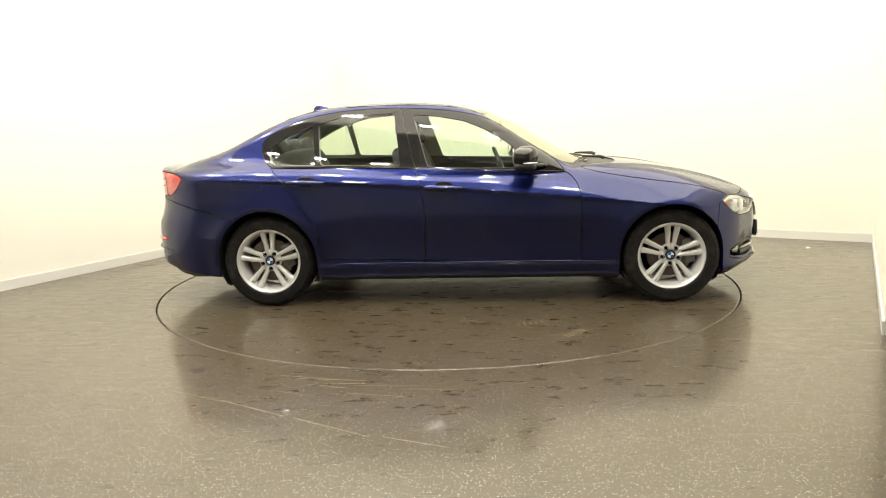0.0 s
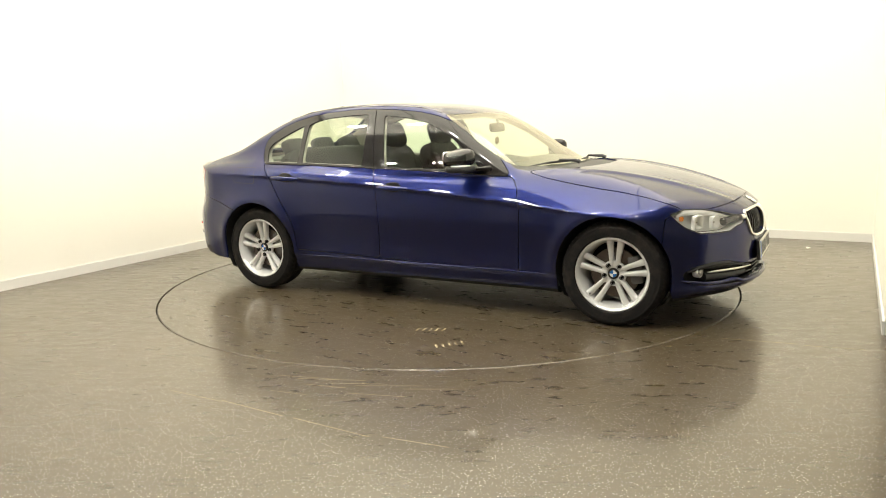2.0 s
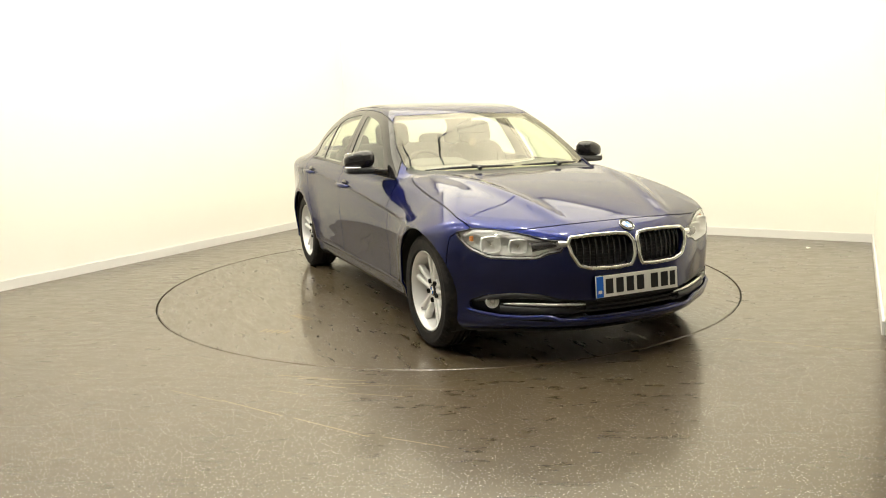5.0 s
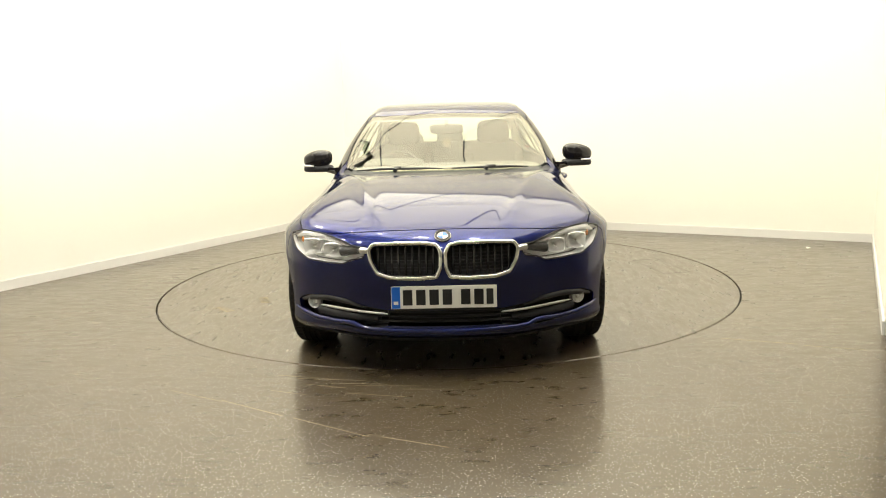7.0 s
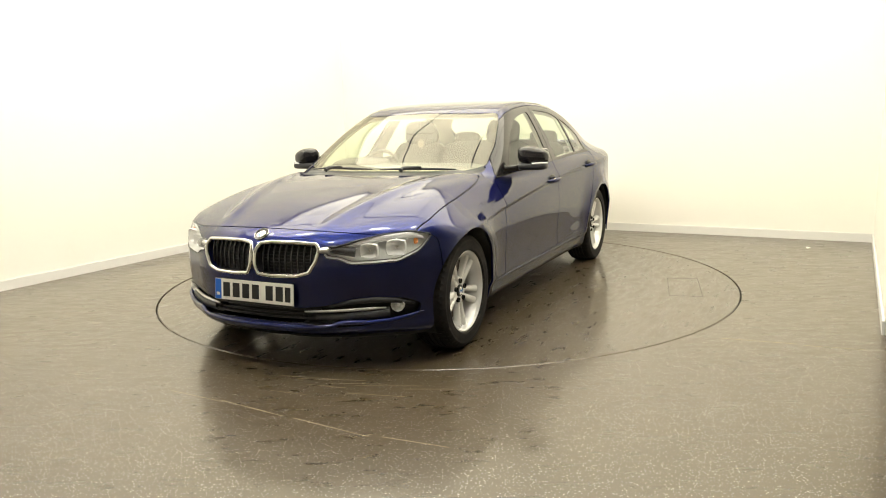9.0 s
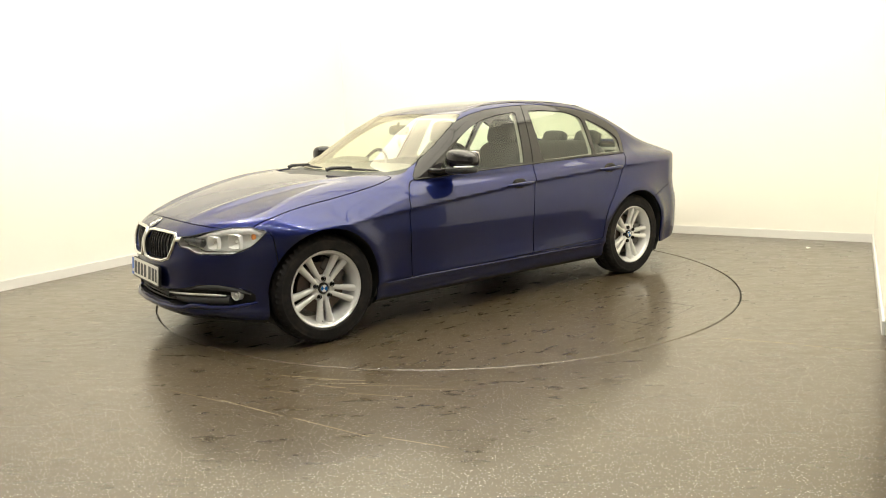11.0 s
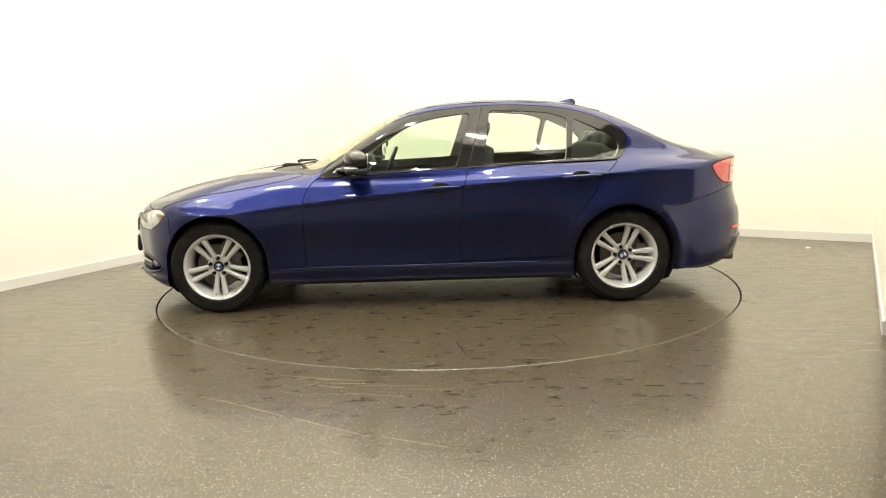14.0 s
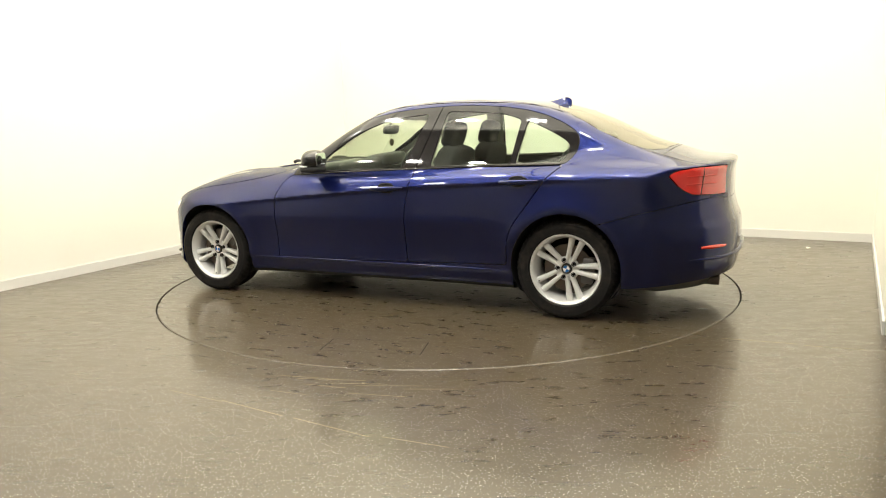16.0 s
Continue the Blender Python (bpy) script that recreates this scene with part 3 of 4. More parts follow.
TAIL = [(-2.012, .918), (-2.06, .944), (-2.157, .958), (-2.30, .962), (-2.5, .93), (-2.5, .80), (-2.30, .782), (-2.141, .794), (-2.08, .835)]


def side_only(x, y, z):
    return y > .42


def front_only(x, y, z):
    return x > 1.55


def arch(hub, r):
    def how(x, y, z):
        ring = np.hypot(x - hub, z - .335) - r
        slot = np.maximum(np.abs(x - hub) - r, z - .335)
        return np.minimum(ring, slot)
    return how


def build_shell():
    s = Shell(*half_shell(95, 290, 250))
    P = {}
    for hub in (1.405, -1.405):
        s.take(arch(hub, .352), lambda x, y, z: (y > .50) & (z < .8))
    s.take(lambda x, y, z: z - .195 - .030 * np.clip((-x - 1.55) / .2, 0, 1) - .065 * np.clip((-x - 1.80) / .6, 0, 1), lambda x, y, z: x < -1.6)
    P["belly"] = s.take(lambda x, y, z: z - .195)
    P["windscreen"] = s.take(shape("xy", WINDSCREEN, 2), lambda x, y, z: z > .86, .006)
    P["rear_window"] = s.take(shape("xy", BACKLIGHT), lambda x, y, z: z > .9, .006)
    P["surround"] = s.take(shape("xz", DLO, 2), side_only, .004)
    P["cowl"] = s.take(shape("xy", COWL, 1), lambda x, y, z: (z > .8) & (x < 1.3))
    P["headlight"] = s.take(shape("wz", HEADLIGHT, 2), lambda x, y, z: (x > 1.5) & (y > .3), .008)
    P["tail"] = s.take(shape("xz", TAIL, 2, .03), lambda x, y, z: (x < -1.9) & (y > .44), .006)
    P["kidney"] = s.take(shape("yz", KIDNEY, 2, .03), lambda x, y, z: x > 1.95)
    P["intake"] = s.take(shape("yz", INTAKE, 2, .03), lambda x, y, z: x > 1.75)
    P["front_bumper"] = s.take(shape("xz", NOSE, 1), lambda x, y, z: x > 1.66, .005)
    P["bonnet"] = s.take(shape("xy", BONNET, 2), lambda x, y, z: (z > .66) & (x > .7), .006)
    P["front_door"] = s.take(shape("xz", FRONT_DOOR, 1), side_only, .006)
    P["rear_door"] = s.take(shape("xz", REAR_DOOR, 1), side_only, .006)
    P["rear_bumper"] = s.take(shape("xz", REAR_BUMPER, 1), lambda x, y, z: x < -1.4, .005)
    P["boot_lid"] = s.take(lambda x, y, z: np.maximum(np.maximum(y - .63 - .12 * (x + 2.0) * (x > -2.3), x + 1.985 - .06 * y * y), .5 - z), lambda x, y, z: x < -1.9, .006)
    P["body"] = (s.V, s.F)
    # panes out of the black surround
    g = Shell(*P["surround"])
    P["front_glass"] = g.take(shape("xz", FRONT_GLASS, 2, .05), None, .003)
    P["rear_glass"] = g.take(shape("xz", REAR_GLASS, 2, .05), None, .003)
    P["quarter_glass"] = g.take(shape("xz", QUARTER, 2, .04), None, .003)
    P["front_surround"] = g.take(lambda x, y, z: -(x + .343 + (z - .953) * .28), None, .006)
    P["rear_surround"] = (g.V, g.F)
    return P


def no_shadow(ob):
    ob.visible_shadow = False
    return ob


P = build_shell()
body = panel("body", P["body"], PAINT, car, side=0)
panel("underbody", P["belly"], UNDER, car, "matt black underbody", 0, 0)
no_shadow(panel("windscreen", P["windscreen"], SCREEN, car, "clear glass windscreen", 0, .004))
no_shadow(panel("rear_window", P["rear_window"], SCREEN, car, "clear glass rear window", 0, .004))
panel("cowl", P["cowl"], PLASTIC, car, "black plastic scuttle below the windscreen", 0, 0, (0, 0, -.012))
panel("bonnet", P["bonnet"], PAINT, car, "", 0)
panel("boot_lid", P["boot_lid"], PAINT, car, "", 0)
bumper = panel("front_bumper", P["front_bumper"], PAINT, car, "", 0, .03)
rear_bumper = panel("rear_bumper", P["rear_bumper"], PAINT, car, "", 0)
DOORS = {}
for side in (1, -1):
    for which in ("front", "rear"):
        door = panel(which + "_door", P[which + "_door"], PAINT, car, "", side)
        DOORS[which, side] = door
        panel("window_surround", P[which + "_surround"], GLOSS_BLACK, door, "gloss black window surround and pillar", side, .01)
        no_shadow(panel("window_glass", P[which + "_glass"], GLASS, door, "slightly green clear glass", side, .003, (0, -.004, 0)))
    no_shadow(panel("quarter_glass", P["quarter_glass"], GLASS, DOORS["rear", side], "slightly green clear glass", side, .003, (0, -.004, 0)))


# ---- places on the car's skin ----
def meet(start, way):
    return Vector(cast(np.array([start], float), np.array([way], float))[0])


def nose_at(y, z, out=0.0):
    p = meet((1.2, y, z), (1, 0, 0))
    return p + Vector((out, 0, 0))


def flank_at(x, z, side=1, out=0.0):
    p = meet((x, 0, z), (0, side, 0))
    return p + Vector((0, side * out, 0))


def top_at(x, y, out=0.0):
    p = meet((x, y, .6), (0, 0, 1))
    return p + Vector((0, 0, out))


def normal_at(p):
    return Vector(gradient(np.array([tuple(p)]))[0])


def facing(direction, up=(0, 0, 1)):
    """A turn that brings the local y axis to face along direction."""
    y = Vector(direction).normalized()
    x = y.cross(Vector(up)).normalized()
    return Matrix((x, y, x.cross(y))).transposed().to_4x4()


# ---- cabin ----
def build_cabin():
    inner = Shell(*half_shell(36, 110, 90, .035), inset=.035)
    grow = lambda h, d: (lambda x, y, z: h(x, y, z) - d)
    for poly, n in ((FRONT_GLASS, 2), (REAR_GLASS, 2), (QUARTER, 2)):
        inner.take(grow(shape("xz", poly, n, .05), .002), side_only)
    inner.take(grow(shape("xy", WINDSCREEN), .0), lambda x, y, z: z > .86)
    inner.take(grow(shape("xy", BACKLIGHT), .0), lambda x, y, z: z > .9)
    for hub in (1.405, -1.405):
        inner.take(arch(hub, .37), lambda x, y, z: (y > .45) & (z < .85))
    for how in (HEADLIGHT,):
        inner.take(grow(shape("wz", how), .05), lambda x, y, z: (x > 1.5) & (y > .25))
    inner.take(lambda x, y, z: 1.70 - x)
    low = inner.take(lambda x, y, z: z - .965)
    panel("cabin_trim", low, TRIM, car, "dark grey cabin trim", 0, 0)
    panel("headlining", (inner.V, inner.F), LINING, car, "pale grey headlining", 0, 0)
    # dashboard and rear shelf
    bm = bmesh.new()
    pillow((.46, 1.34, .26), (.66, 0, .845), pose(0, 0, 0, 0, 6, 0), .3, bm)
    pillow((.22, .42, .12), (.50, -.37, .955), pose(0, 0, 0, 0, 8, 0), .4, bm)
    part("dashboard", bm, TRIM, car, "dark soft dashboard", 50)
    bm = solid(((.50, 1.24, .03), (-1.70, 0, .985), None, .012))
    part("parcel_shelf", bm, TRIM, car)
    bm = lathe([(.172 + .014 * math.cos(a), .014 * math.sin(a)) for a in [2 * math.pi * k / 10 for k in range(11)]], 40)
    box(bm, (.33, .02, .035), (0, 0, 0), None, .008)
    box(bm, (.035, .02, .17), (0, 0, -.085), None, .008)
    pillow((.13, .05, .12), (0, .012, 0), None, .5, bm, 10)
    bmesh.ops.transform(bm, matrix=pose(.27, -.37, .905) @ pose(0, 0, 0, 0, -24, 0) @ pose(0, 0, 0, 0, 0, 90), verts=bm.verts)
    part("steering_wheel", bm, PLASTIC, car, "black steering wheel", 40)
    bm = pillow((.03, .245, .070), (.255, 0, 1.215), pose(0, 0, 0, 0, -10, 0), .4)
    tube([(.26, 0, 1.23), (.262, 0, 1.255), (.255, 0, 1.272)], .010, bm)
    part("rear_view_mirror", bm, PLASTIC, car, "black rear-view mirror", 50)
    bm = lathe([(.0001, -.004), (.026, -.004), (.030, 0), (.026, .004), (.0001, .004)], 24)
    bmesh.ops.transform(bm, matrix=pose(.255, .0, 1.115) @ pose(0, 0, 0, 0, 0, 80), verts=bm.verts)
    tube([(.255, 0, 1.19), (.255, 0, 1.145)], .0015, bm, 5)
    part("air_freshener", bm, PRINT, car, "round cream air freshener on a cord", 40)
    # seats
    for y in (.37, -.37):
        base = part("seat", pillow((.52, .50, .22), (-.12, y, .52), pose(0, 0, 0, 0, -8, 0), .38), SEAT, car, "dark grey cloth front seat", 60)
        lean = pose(0, 0, 0, 0, -18, 0)
        bm = pillow((.17, .50, .62), (-.395, y, .80), lean, .42)
        for s in (1, -1):
            pillow((.13, .10, .50), (-.355, y + s * .20, .78), lean, .5, bm, 10)
        part("backrest", bm, SEAT, base, "", 60)
        part("headrest", pillow((.115, .265, .195), (-.455, y, 1.175), lean, .52), SEAT, base, "", 60)
        for s in (.06, -.06):
            part("headrest_post", tube([(-.43, y + s, 1.02), (-.45, y + s, 1.12)], .006), CHROME, base)
    bench = part("rear_bench", pillow((.50, 1.22, .22), (-.98, 0, .52), pose(0, 0, 0, 0, -8, 0), .3), SEAT, car, "dark grey cloth rear bench", 60)
    part("backrest", pillow((.16, 1.22, .58), (-1.27, 0, .80), pose(0, 0, 0, 0, -24, 0), .32), SEAT, bench, "", 60)
    for y in (.38, 0, -.38):
        part("headrest", pillow((.10, .25, .14), (-1.42, y, 1.09), pose(0, 0, 0, 0, -22, 0), .5), SEAT, bench, "", 60)


# ---- wheel arches, underside ----
def build_arches():
    for hub in (1.405, -1.405):
        for side in (1, -1):
            bm = bmesh.new()
            n = 28
            rows = []
            for k in range(n + 1):
                a = radians(-38 + 256 * k / n)
                c, s = math.cos(a), math.sin(a)
                lip = min(.895, abs(flank_at(hub + .36 * c, max(.335 + .36 * s, .2), 1).y) - .012)
                rows.append([bm.verts.new((hub + r * c, side * y, max(.335 + r * s, .15))) for r, y in ((.356, lip), (.362, .80), (.362, .45), (.02, .45))])
            for k in range(n):
                for j in range(3):
                    bm.faces.new((rows[k][j], rows[k + 1][j], rows[k + 1][j + 1], rows[k][j + 1]))
            part("arch_liner", bm, UNDER, car, "matt black wheel arch liner", 60)
    bm = solid(((3.0, 1.15, .10), (0, 0, .21), None, .02), ((.5, .8, .12), (1.65, 0, .24), None, .02), ((.5, .9, .10), (-1.9, 0, .29), None, .02))
    part("floor_pan", bm, UNDER, car, "black floor pan")
    for x in (1.405, -1.405):
        part("axle", solid(((.16, 1.5, .09), (x, 0, .31), None, .02)), UNDER, car, "dark axle beam")


# ---- wheels ----
def spoke(bm, offset_hub, offset_rim, turn):
    """One bar of a double spoke, from the hub to the rim."""
    rings = []
    for k in range(9):
        f = k / 8
        r = .040 + f * .178
        mid = offset_hub + (offset_rim - offset_hub) * f ** 1.15
        w = .0138 + .0092 * f * f
        y = .052 + .018 * f ** 2 + .004 * math.sin(f * math.pi)
        sec = [(-w, -.028), (-w * .98, -.004), (-w * .72, .003), (0, .006), (w * .72, .003), (w * .98, -.004), (w, -.028)]
        rings.append([bm.verts.new(turn @ Vector((mid + a, y + b, r))) for a, b in sec])
    for a, b in zip(rings, rings[1:]):
        for j in range(6):
            bm.faces.new((a[j], a[j + 1], b[j + 1], b[j]))
    return bm


def wheel_meshes():
    bm = lathe([(.196, -.10), (.212, -.10), (.204, -.06), (.200, .02), (.206, .062), (.214, .078), (.2225, .084), (.2310, .092), (.2315, .098), (.226, .1005), (.217, .095), (.2095, .076), (.200, .05), (.192, .02), (.190, -.05), (.196, -.10)], 90)
    yield "wheel", bm, ALLOY, 38
    bm = lathe([(.0001, .03), (.074, .03), (.081, .038), (.079, .050), (.071, .0545), (.042, .0565), (.038, .052), (.0001, .050)], 40)
    yield "hub", bm, ALLOY, 38
    yield "spoke", spoke(spoke(bmesh.new(), -.0165, -.037, Matrix.Identity(3)), .0165, .037, Matrix.Identity(3)), ALLOY, 50
    prof = [(.212, -.098), (.232, -.108), (.262, -.113), (.292, -.110), (.310, -.100), (.3205, -.088), (.3255, -.06)]
    for g in (-.045, -.015, .015, .045):
        prof += [(.327, g - .0045), (.319, g - .003), (.319, g + .003), (.327, g + .0045)]
    prof += [(.3255, .06), (.3205, .088), (.312, .099), (.296, .108), (.292, .1095), (.290, .1085), (.276, .1115), (.262, .1125), (.244, .1085), (.240, .1095), (.236, .106), (.231, .099), (.2285, .090), (.212, .080), (.212, -.098)]
    bm = lathe(prof, 168)
    for v in bm.verts:
        r = math.hypot(v.co.x, v.co.z)
        k = round(math.atan2(v.co.z, v.co.x) / (2 * math.pi) * 168 + v.co.y * 60) % 3
        if r > .308 and abs(v.co.y) > .055 and k == 0:
            v.co.x *= 1 - .008 / r
            v.co.z *= 1 - .008 / r
            v.co.y *= .965
    yield "tyre", bm, RUBBER, 40
    yield "centre_cap", lathe([(.0001, .064), (.030, .063), (.0345, .058), (.035, .050), (.0001, .050)], 36), LABEL_BLACK, 40
    yield "brake_disc", lathe([(.06, .012), (.060, .035), (.078, .035), (.080, .020), (.152, .020), (.154, .016), (.154, .002), (.06, .002), (.06, .012)], 60), STEEL, 40
    bm = bmesh.new()
    box(bm, (.075, .07, .17), (-.125, .0, .03), pose(0, 0, 0, 0, 14, 0), .014)
    box(bm, (.03, .075, .06), (-.155, .004, .05), pose(0, 0, 0, 0, 14, 0), .008)
    yield "brake_caliper", bm, CASTING, 40


def quarter_disc(r, a0, y):
    bm = bmesh.new()
    pts = [bm.verts.new((0, y, 0))] + [bm.verts.new((r * math.cos(a0 + math.pi / 2 * k / 8), y, r * math.sin(a0 + math.pi / 2 * k / 8))) for k in range(9)]
    for k in range(1, 9):
        bm.faces.new((pts[0], pts[k], pts[k + 1]))
    return bm


def build_wheel():
    made = {}
    for name, bm, mat, smooth in wheel_meshes():
        made[name] = put(name, bm, mat, None, "", smooth)
    wheel = made.pop("wheel")
    wheel["label"] = "silver alloy wheel with five double spokes"
    for ob in made.values():
        ob.parent = wheel
    made["tyre"]["label"] = "black rubber tyre with blocky tread"
    made["brake_disc"]["label"] = "dull steel brake disc"
    made["spoke"].name = "double_spoke"
    for k in range(1, 5):
        more = made["spoke"].copy()
        scene.collection.objects.link(more)
        more.rotation_euler = (0, 2 * math.pi * k / 5, 0)
    cap = bmesh.new()
    for k in range(4):
        part("cap_quarter", quarter_disc(.0215, math.pi / 2 * k, .0646), (ROUNDEL_BLUE, ROUNDEL_WHITE)[k % 2], wheel)
    lathe([(.0215, .0635), (.0225, .0655), (.024, .0635)], 36, cap)
    part("cap_ring", cap, CHROME, wheel)
    for k in range(5):
        a = 2 * math.pi * (k + .5) / 5
        bm = lathe([(.0001, .046), (.009, .046), (.009, .034), (.0125, .0335), (.0125, .046 + .008), (.014, .046 + .008), (.014, .03)], 16)
        bmesh.ops.translate(bm, vec=(0.057 * math.sin(a), .0135, .057 * math.cos(a)), verts=bm.verts)
        part("wheel_bolt", bm, UNDER, wheel, "dark wheel bolt in its recess", 40)
    bm = tube([(.13, .056, -.135), (.137, .075, -.142)], .004)
    part("valve", bm, PLASTIC, wheel)
    return wheel


def place_wheels():
    first = build_wheel()
    rest = []
    for x, side, spin in ((1.405, 1, 36), (1.405, -1, 3), (-1.405, 1, -20), (-1.405, -1, -2)):
        m = pose(x, side * (.772 if x > 0 else .782), .3235) @ pose(0, 0, 0, 0, spin, 0) @ pose(0, 0, 0, 0, 0, 0 if side > 0 else 180)
        if not rest:
            first.matrix_basis = m
            rest.append(first)
        else:
            rest.append(copy_thing(first, m))
    for w in rest:
        w.parent = car


build_cabin()
build_arches()
place_wheels()


# ---- front of the car ----
def on_nose(poly, out=0.0, step=.02, rounds=2):
    return [nose_at(y, z, out) for y, z in chaikin(dense(poly, step), rounds)]


def build_front():
    # kidney grilles
    for side in (1, -1):
        frame_ = tube([Vector((p.x + .004, side * p.y, p.z)) for p in on_nose(KIDNEY, 0, .02, 1)], .0105, closed=True, n=10)
        grille = part("kidney_grille", frame_, CHROME, car, "satin chrome kidney grille frame with black bars", 60)
        panel("grille_back", P["kidney"], LABEL_BLACK, grille, "", side, 0, (-.062, 0, 0))
        for k in range(9):
            y = .048 + .0345 * k
            lo, hi = (.530, .678) if .03 < y < .30 else (.553, .672)
            pts = []
            for f in (0, .25, .5, .75, 1):
                z = lo + (hi - lo) * f
                p = nose_at(y, z, -.012 - .012 * (1 - f))
                pts.append(Vector((p.x, side * p.y, p.z)))
            part("grille_bar", tube(pts, .0062, n=8, flat=1.0), GLOSS_BLACK, grille, "", 50)
        for k in range(7):
            z = .545 + .017 * k
            pts = [Vector((nose_at(y, z, -.040).x, side * y, z)) for y in (.04, .15, .25, .335)]
            part("grille_mesh", tube(pts, .0022, n=5), PLASTIC, grille)
        # link from kidney to headlight
        pts = [nose_at(y, .646 + .01 * (y - .37), .001) for y in (.372, .385, .40, .415)]
        part("grille_link", tube([Vector((p.x, side * p.y, p.z)) for p in pts], [.012, .016, .017, .016], n=8), SATIN, grille, "", 50)
        tunnel = bmesh.new()
        loop = [Vector((p.x, side * p.y, p.z)) for p in on_nose(KIDNEY, 0, .03, 1)]
        a = [tunnel.verts.new(p) for p in loop]
        b = [tunnel.verts.new(p - Vector((.065, 0, 0))) for p in loop]
        for i in range(len(loop)):
            j = (i + 1) % len(loop)
            tunnel.faces.new((a[i], a[j], b[j], b[i]))
        part("grille_shell", tunnel, PLASTIC, grille)
    # number plate, its characters as plain bars
    bm = solid(((.006, .520, .111), (0, 0, 0), None, .002))
    plate = part("number_plate", bm, LABEL_WHITE, car, "white number plate with a blue band and black bars")
    plate.location = (2.176, 0, .424)
    plate.rotation_euler = (0, radians(-5), 0)
    part("plate_band", solid(((.001, .042, .107), (.0036, -.236, 0))), LABEL_BLUE, plate, "blue band")
    part("band_mark", solid(((.001, .022, .016), (.0044, -.236, -.026))), LABEL_WHITE, plate)
    for k, y in enumerate((-.172, -.107, -.042, .023, .113, .178, .232)):
        w = .046 if k < 6 else .034
        part("plate_bar", solid(((.001, w, .076), (.0038, y - .006, 0))), LABEL_BLACK, plate, "black bar")
    part("plate_holder", solid(((.02, .50, .125), (-.014, 0, -.006), None, .006)), PLASTIC, plate)
    # roundel on the bonnet's edge
    p = nose_at(0.0, .713)
    n = (normal_at(p) + Vector((.0, 0, .0))).normalized()
    turn = Matrix.Translation(p + n * .002) @ facing(n)
    bm = lathe([(.0001, 0), (.037, 0), (.041, .002), (.041, -.01), (.0001, -.01)], 40)
    bmesh.ops.transform(bm, matrix=turn, verts=bm.verts)
    badge = part("badge", bm, LABEL_BLACK, car, "round badge with blue and white quarters", 40)
    for k in range(4):
        bm = quarter_disc(.024, math.pi / 2 * k, .0016)
        bmesh.ops.transform(bm, matrix=turn, verts=bm.verts)
        part("badge_quarter", bm, (ROUNDEL_WHITE, ROUNDEL_BLUE)[k % 2], badge)
    for r in (.0255, .0400):
        bm = lathe([(r - .002, .001), (r, .0035), (r + .002, .001), (r - .002, .001)], 40)
        bmesh.ops.transform(bm, matrix=turn, verts=bm.verts)
        part("badge_ring", bm, CHROME, badge, "", 60)
    # lower intake
    panel("intake_back", P["intake"], LABEL_BLACK, bumper, "deep black air intake", 0, 0, (-.07, 0, 0))
    loop = on_nose([(y, z) for y, z in INTAKE if y > 0], 0, .03, 1)
    for side in (1, -1):
        tunnel = bmesh.new()
        a = [tunnel.verts.new(Vector((q.x, side * q.y, q.z))) for q in loop]
        b = [tunnel.verts.new(Vector((q.x - .075, side * q.y, q.z))) for q in loop]
        for i in range(len(loop)):
            j = (i + 1) % len(loop)
            if min(loop[i].y, loop[j].y) > .285 or abs(loop[i].z - loop[j].z) < .02:
                tunnel.faces.new((a[i], a[j], b[j], b[i]))
        part("intake_shell", tunnel, PLASTIC, bumper)
    for k in range(3):
        z = .290 + .024 * k
        pts = [Vector((nose_at(abs(y), z, -.022).x, y, z)) for y in (-.36, -.25, -.12, 0, .12, .25, .36)]
        part("intake_slat", tube(pts, .006, n=6, flat=1.0), PLASTIC, bumper, "black plastic slat", 50)
    blade = ((0, .250), (.2, .250), (.36, .250), (.42, .254), (.46, .270), (.50, .272), (.58, .266), (.68, .272), (.76, .288), (.81, .305))
    path = [Vector((nose_at(y, z, .010).x, -y, z)) for y, z in reversed(blade)] + [nose_at(y, z, .010) for y, z in blade[1:]]
    part("splitter", tube(path, [.004] + [.013] * (len(path) - 2) + [.004], n=10), PAINT, bumper, "painted splitter blade with kinked edge", 60)
    for side in (1, -1):
        # fog lamp in its dark corner, brow and bright strip
        q = nose_at(.70, .345, -.012)
        way = Vector((1, side * .35, 0))
        turn = Matrix.Translation((q.x, side * .70, .345)) @ facing(way)
        bm = lathe([(.0001, -.026), (.022, -.018), (.031, .0), (.034, .004), (.036, .0), (.036, -.03)], 32)
        bmesh.ops.transform(bm, matrix=turn, verts=bm.verts)
        fog = part("fog_lamp", bm, REFLECTOR, bumper, "round clear fog lamp", 50)
        bm = lathe([(.0001, .010), (.016, .008), (.031, .001)], 32)
        bmesh.ops.transform(bm, matrix=turn, verts=bm.verts)
        part("fog_lens", bm, LENS, fog, "", 60)
        bm = pillow((.022, .018, .022), (0, -.004, 0), None, .8, None, 8)
        bmesh.ops.transform(bm, matrix=turn, verts=bm.verts)
        part("bulb", bm, ROUNDEL_WHITE, fog, "", 60)
        pts = [nose_at(y, .330 + .018 * (y - .28) - .0, -.004) for y in (.285, .36, .44, .52, .60, .655)]
        part("trim_strip", tube([Vector((v.x, side * v.y, v.z)) for v in pts], [.004, .007, .008, .0085, .008, .004], n=8), SATIN, bumper, "satin silver trim strip", 50)
        pts = [nose_at(y, z, -.012) for y, z in ((.40, .352), (.50, .375), (.60, .382), (.70, .372), (.77, .350))]
        part("brow", tube([Vector((v.x, side * v.y, v.z)) for v in pts], [.006, .014, .018, .016, .008], n=8), PLASTIC, bumper, "black plastic brow", 50)
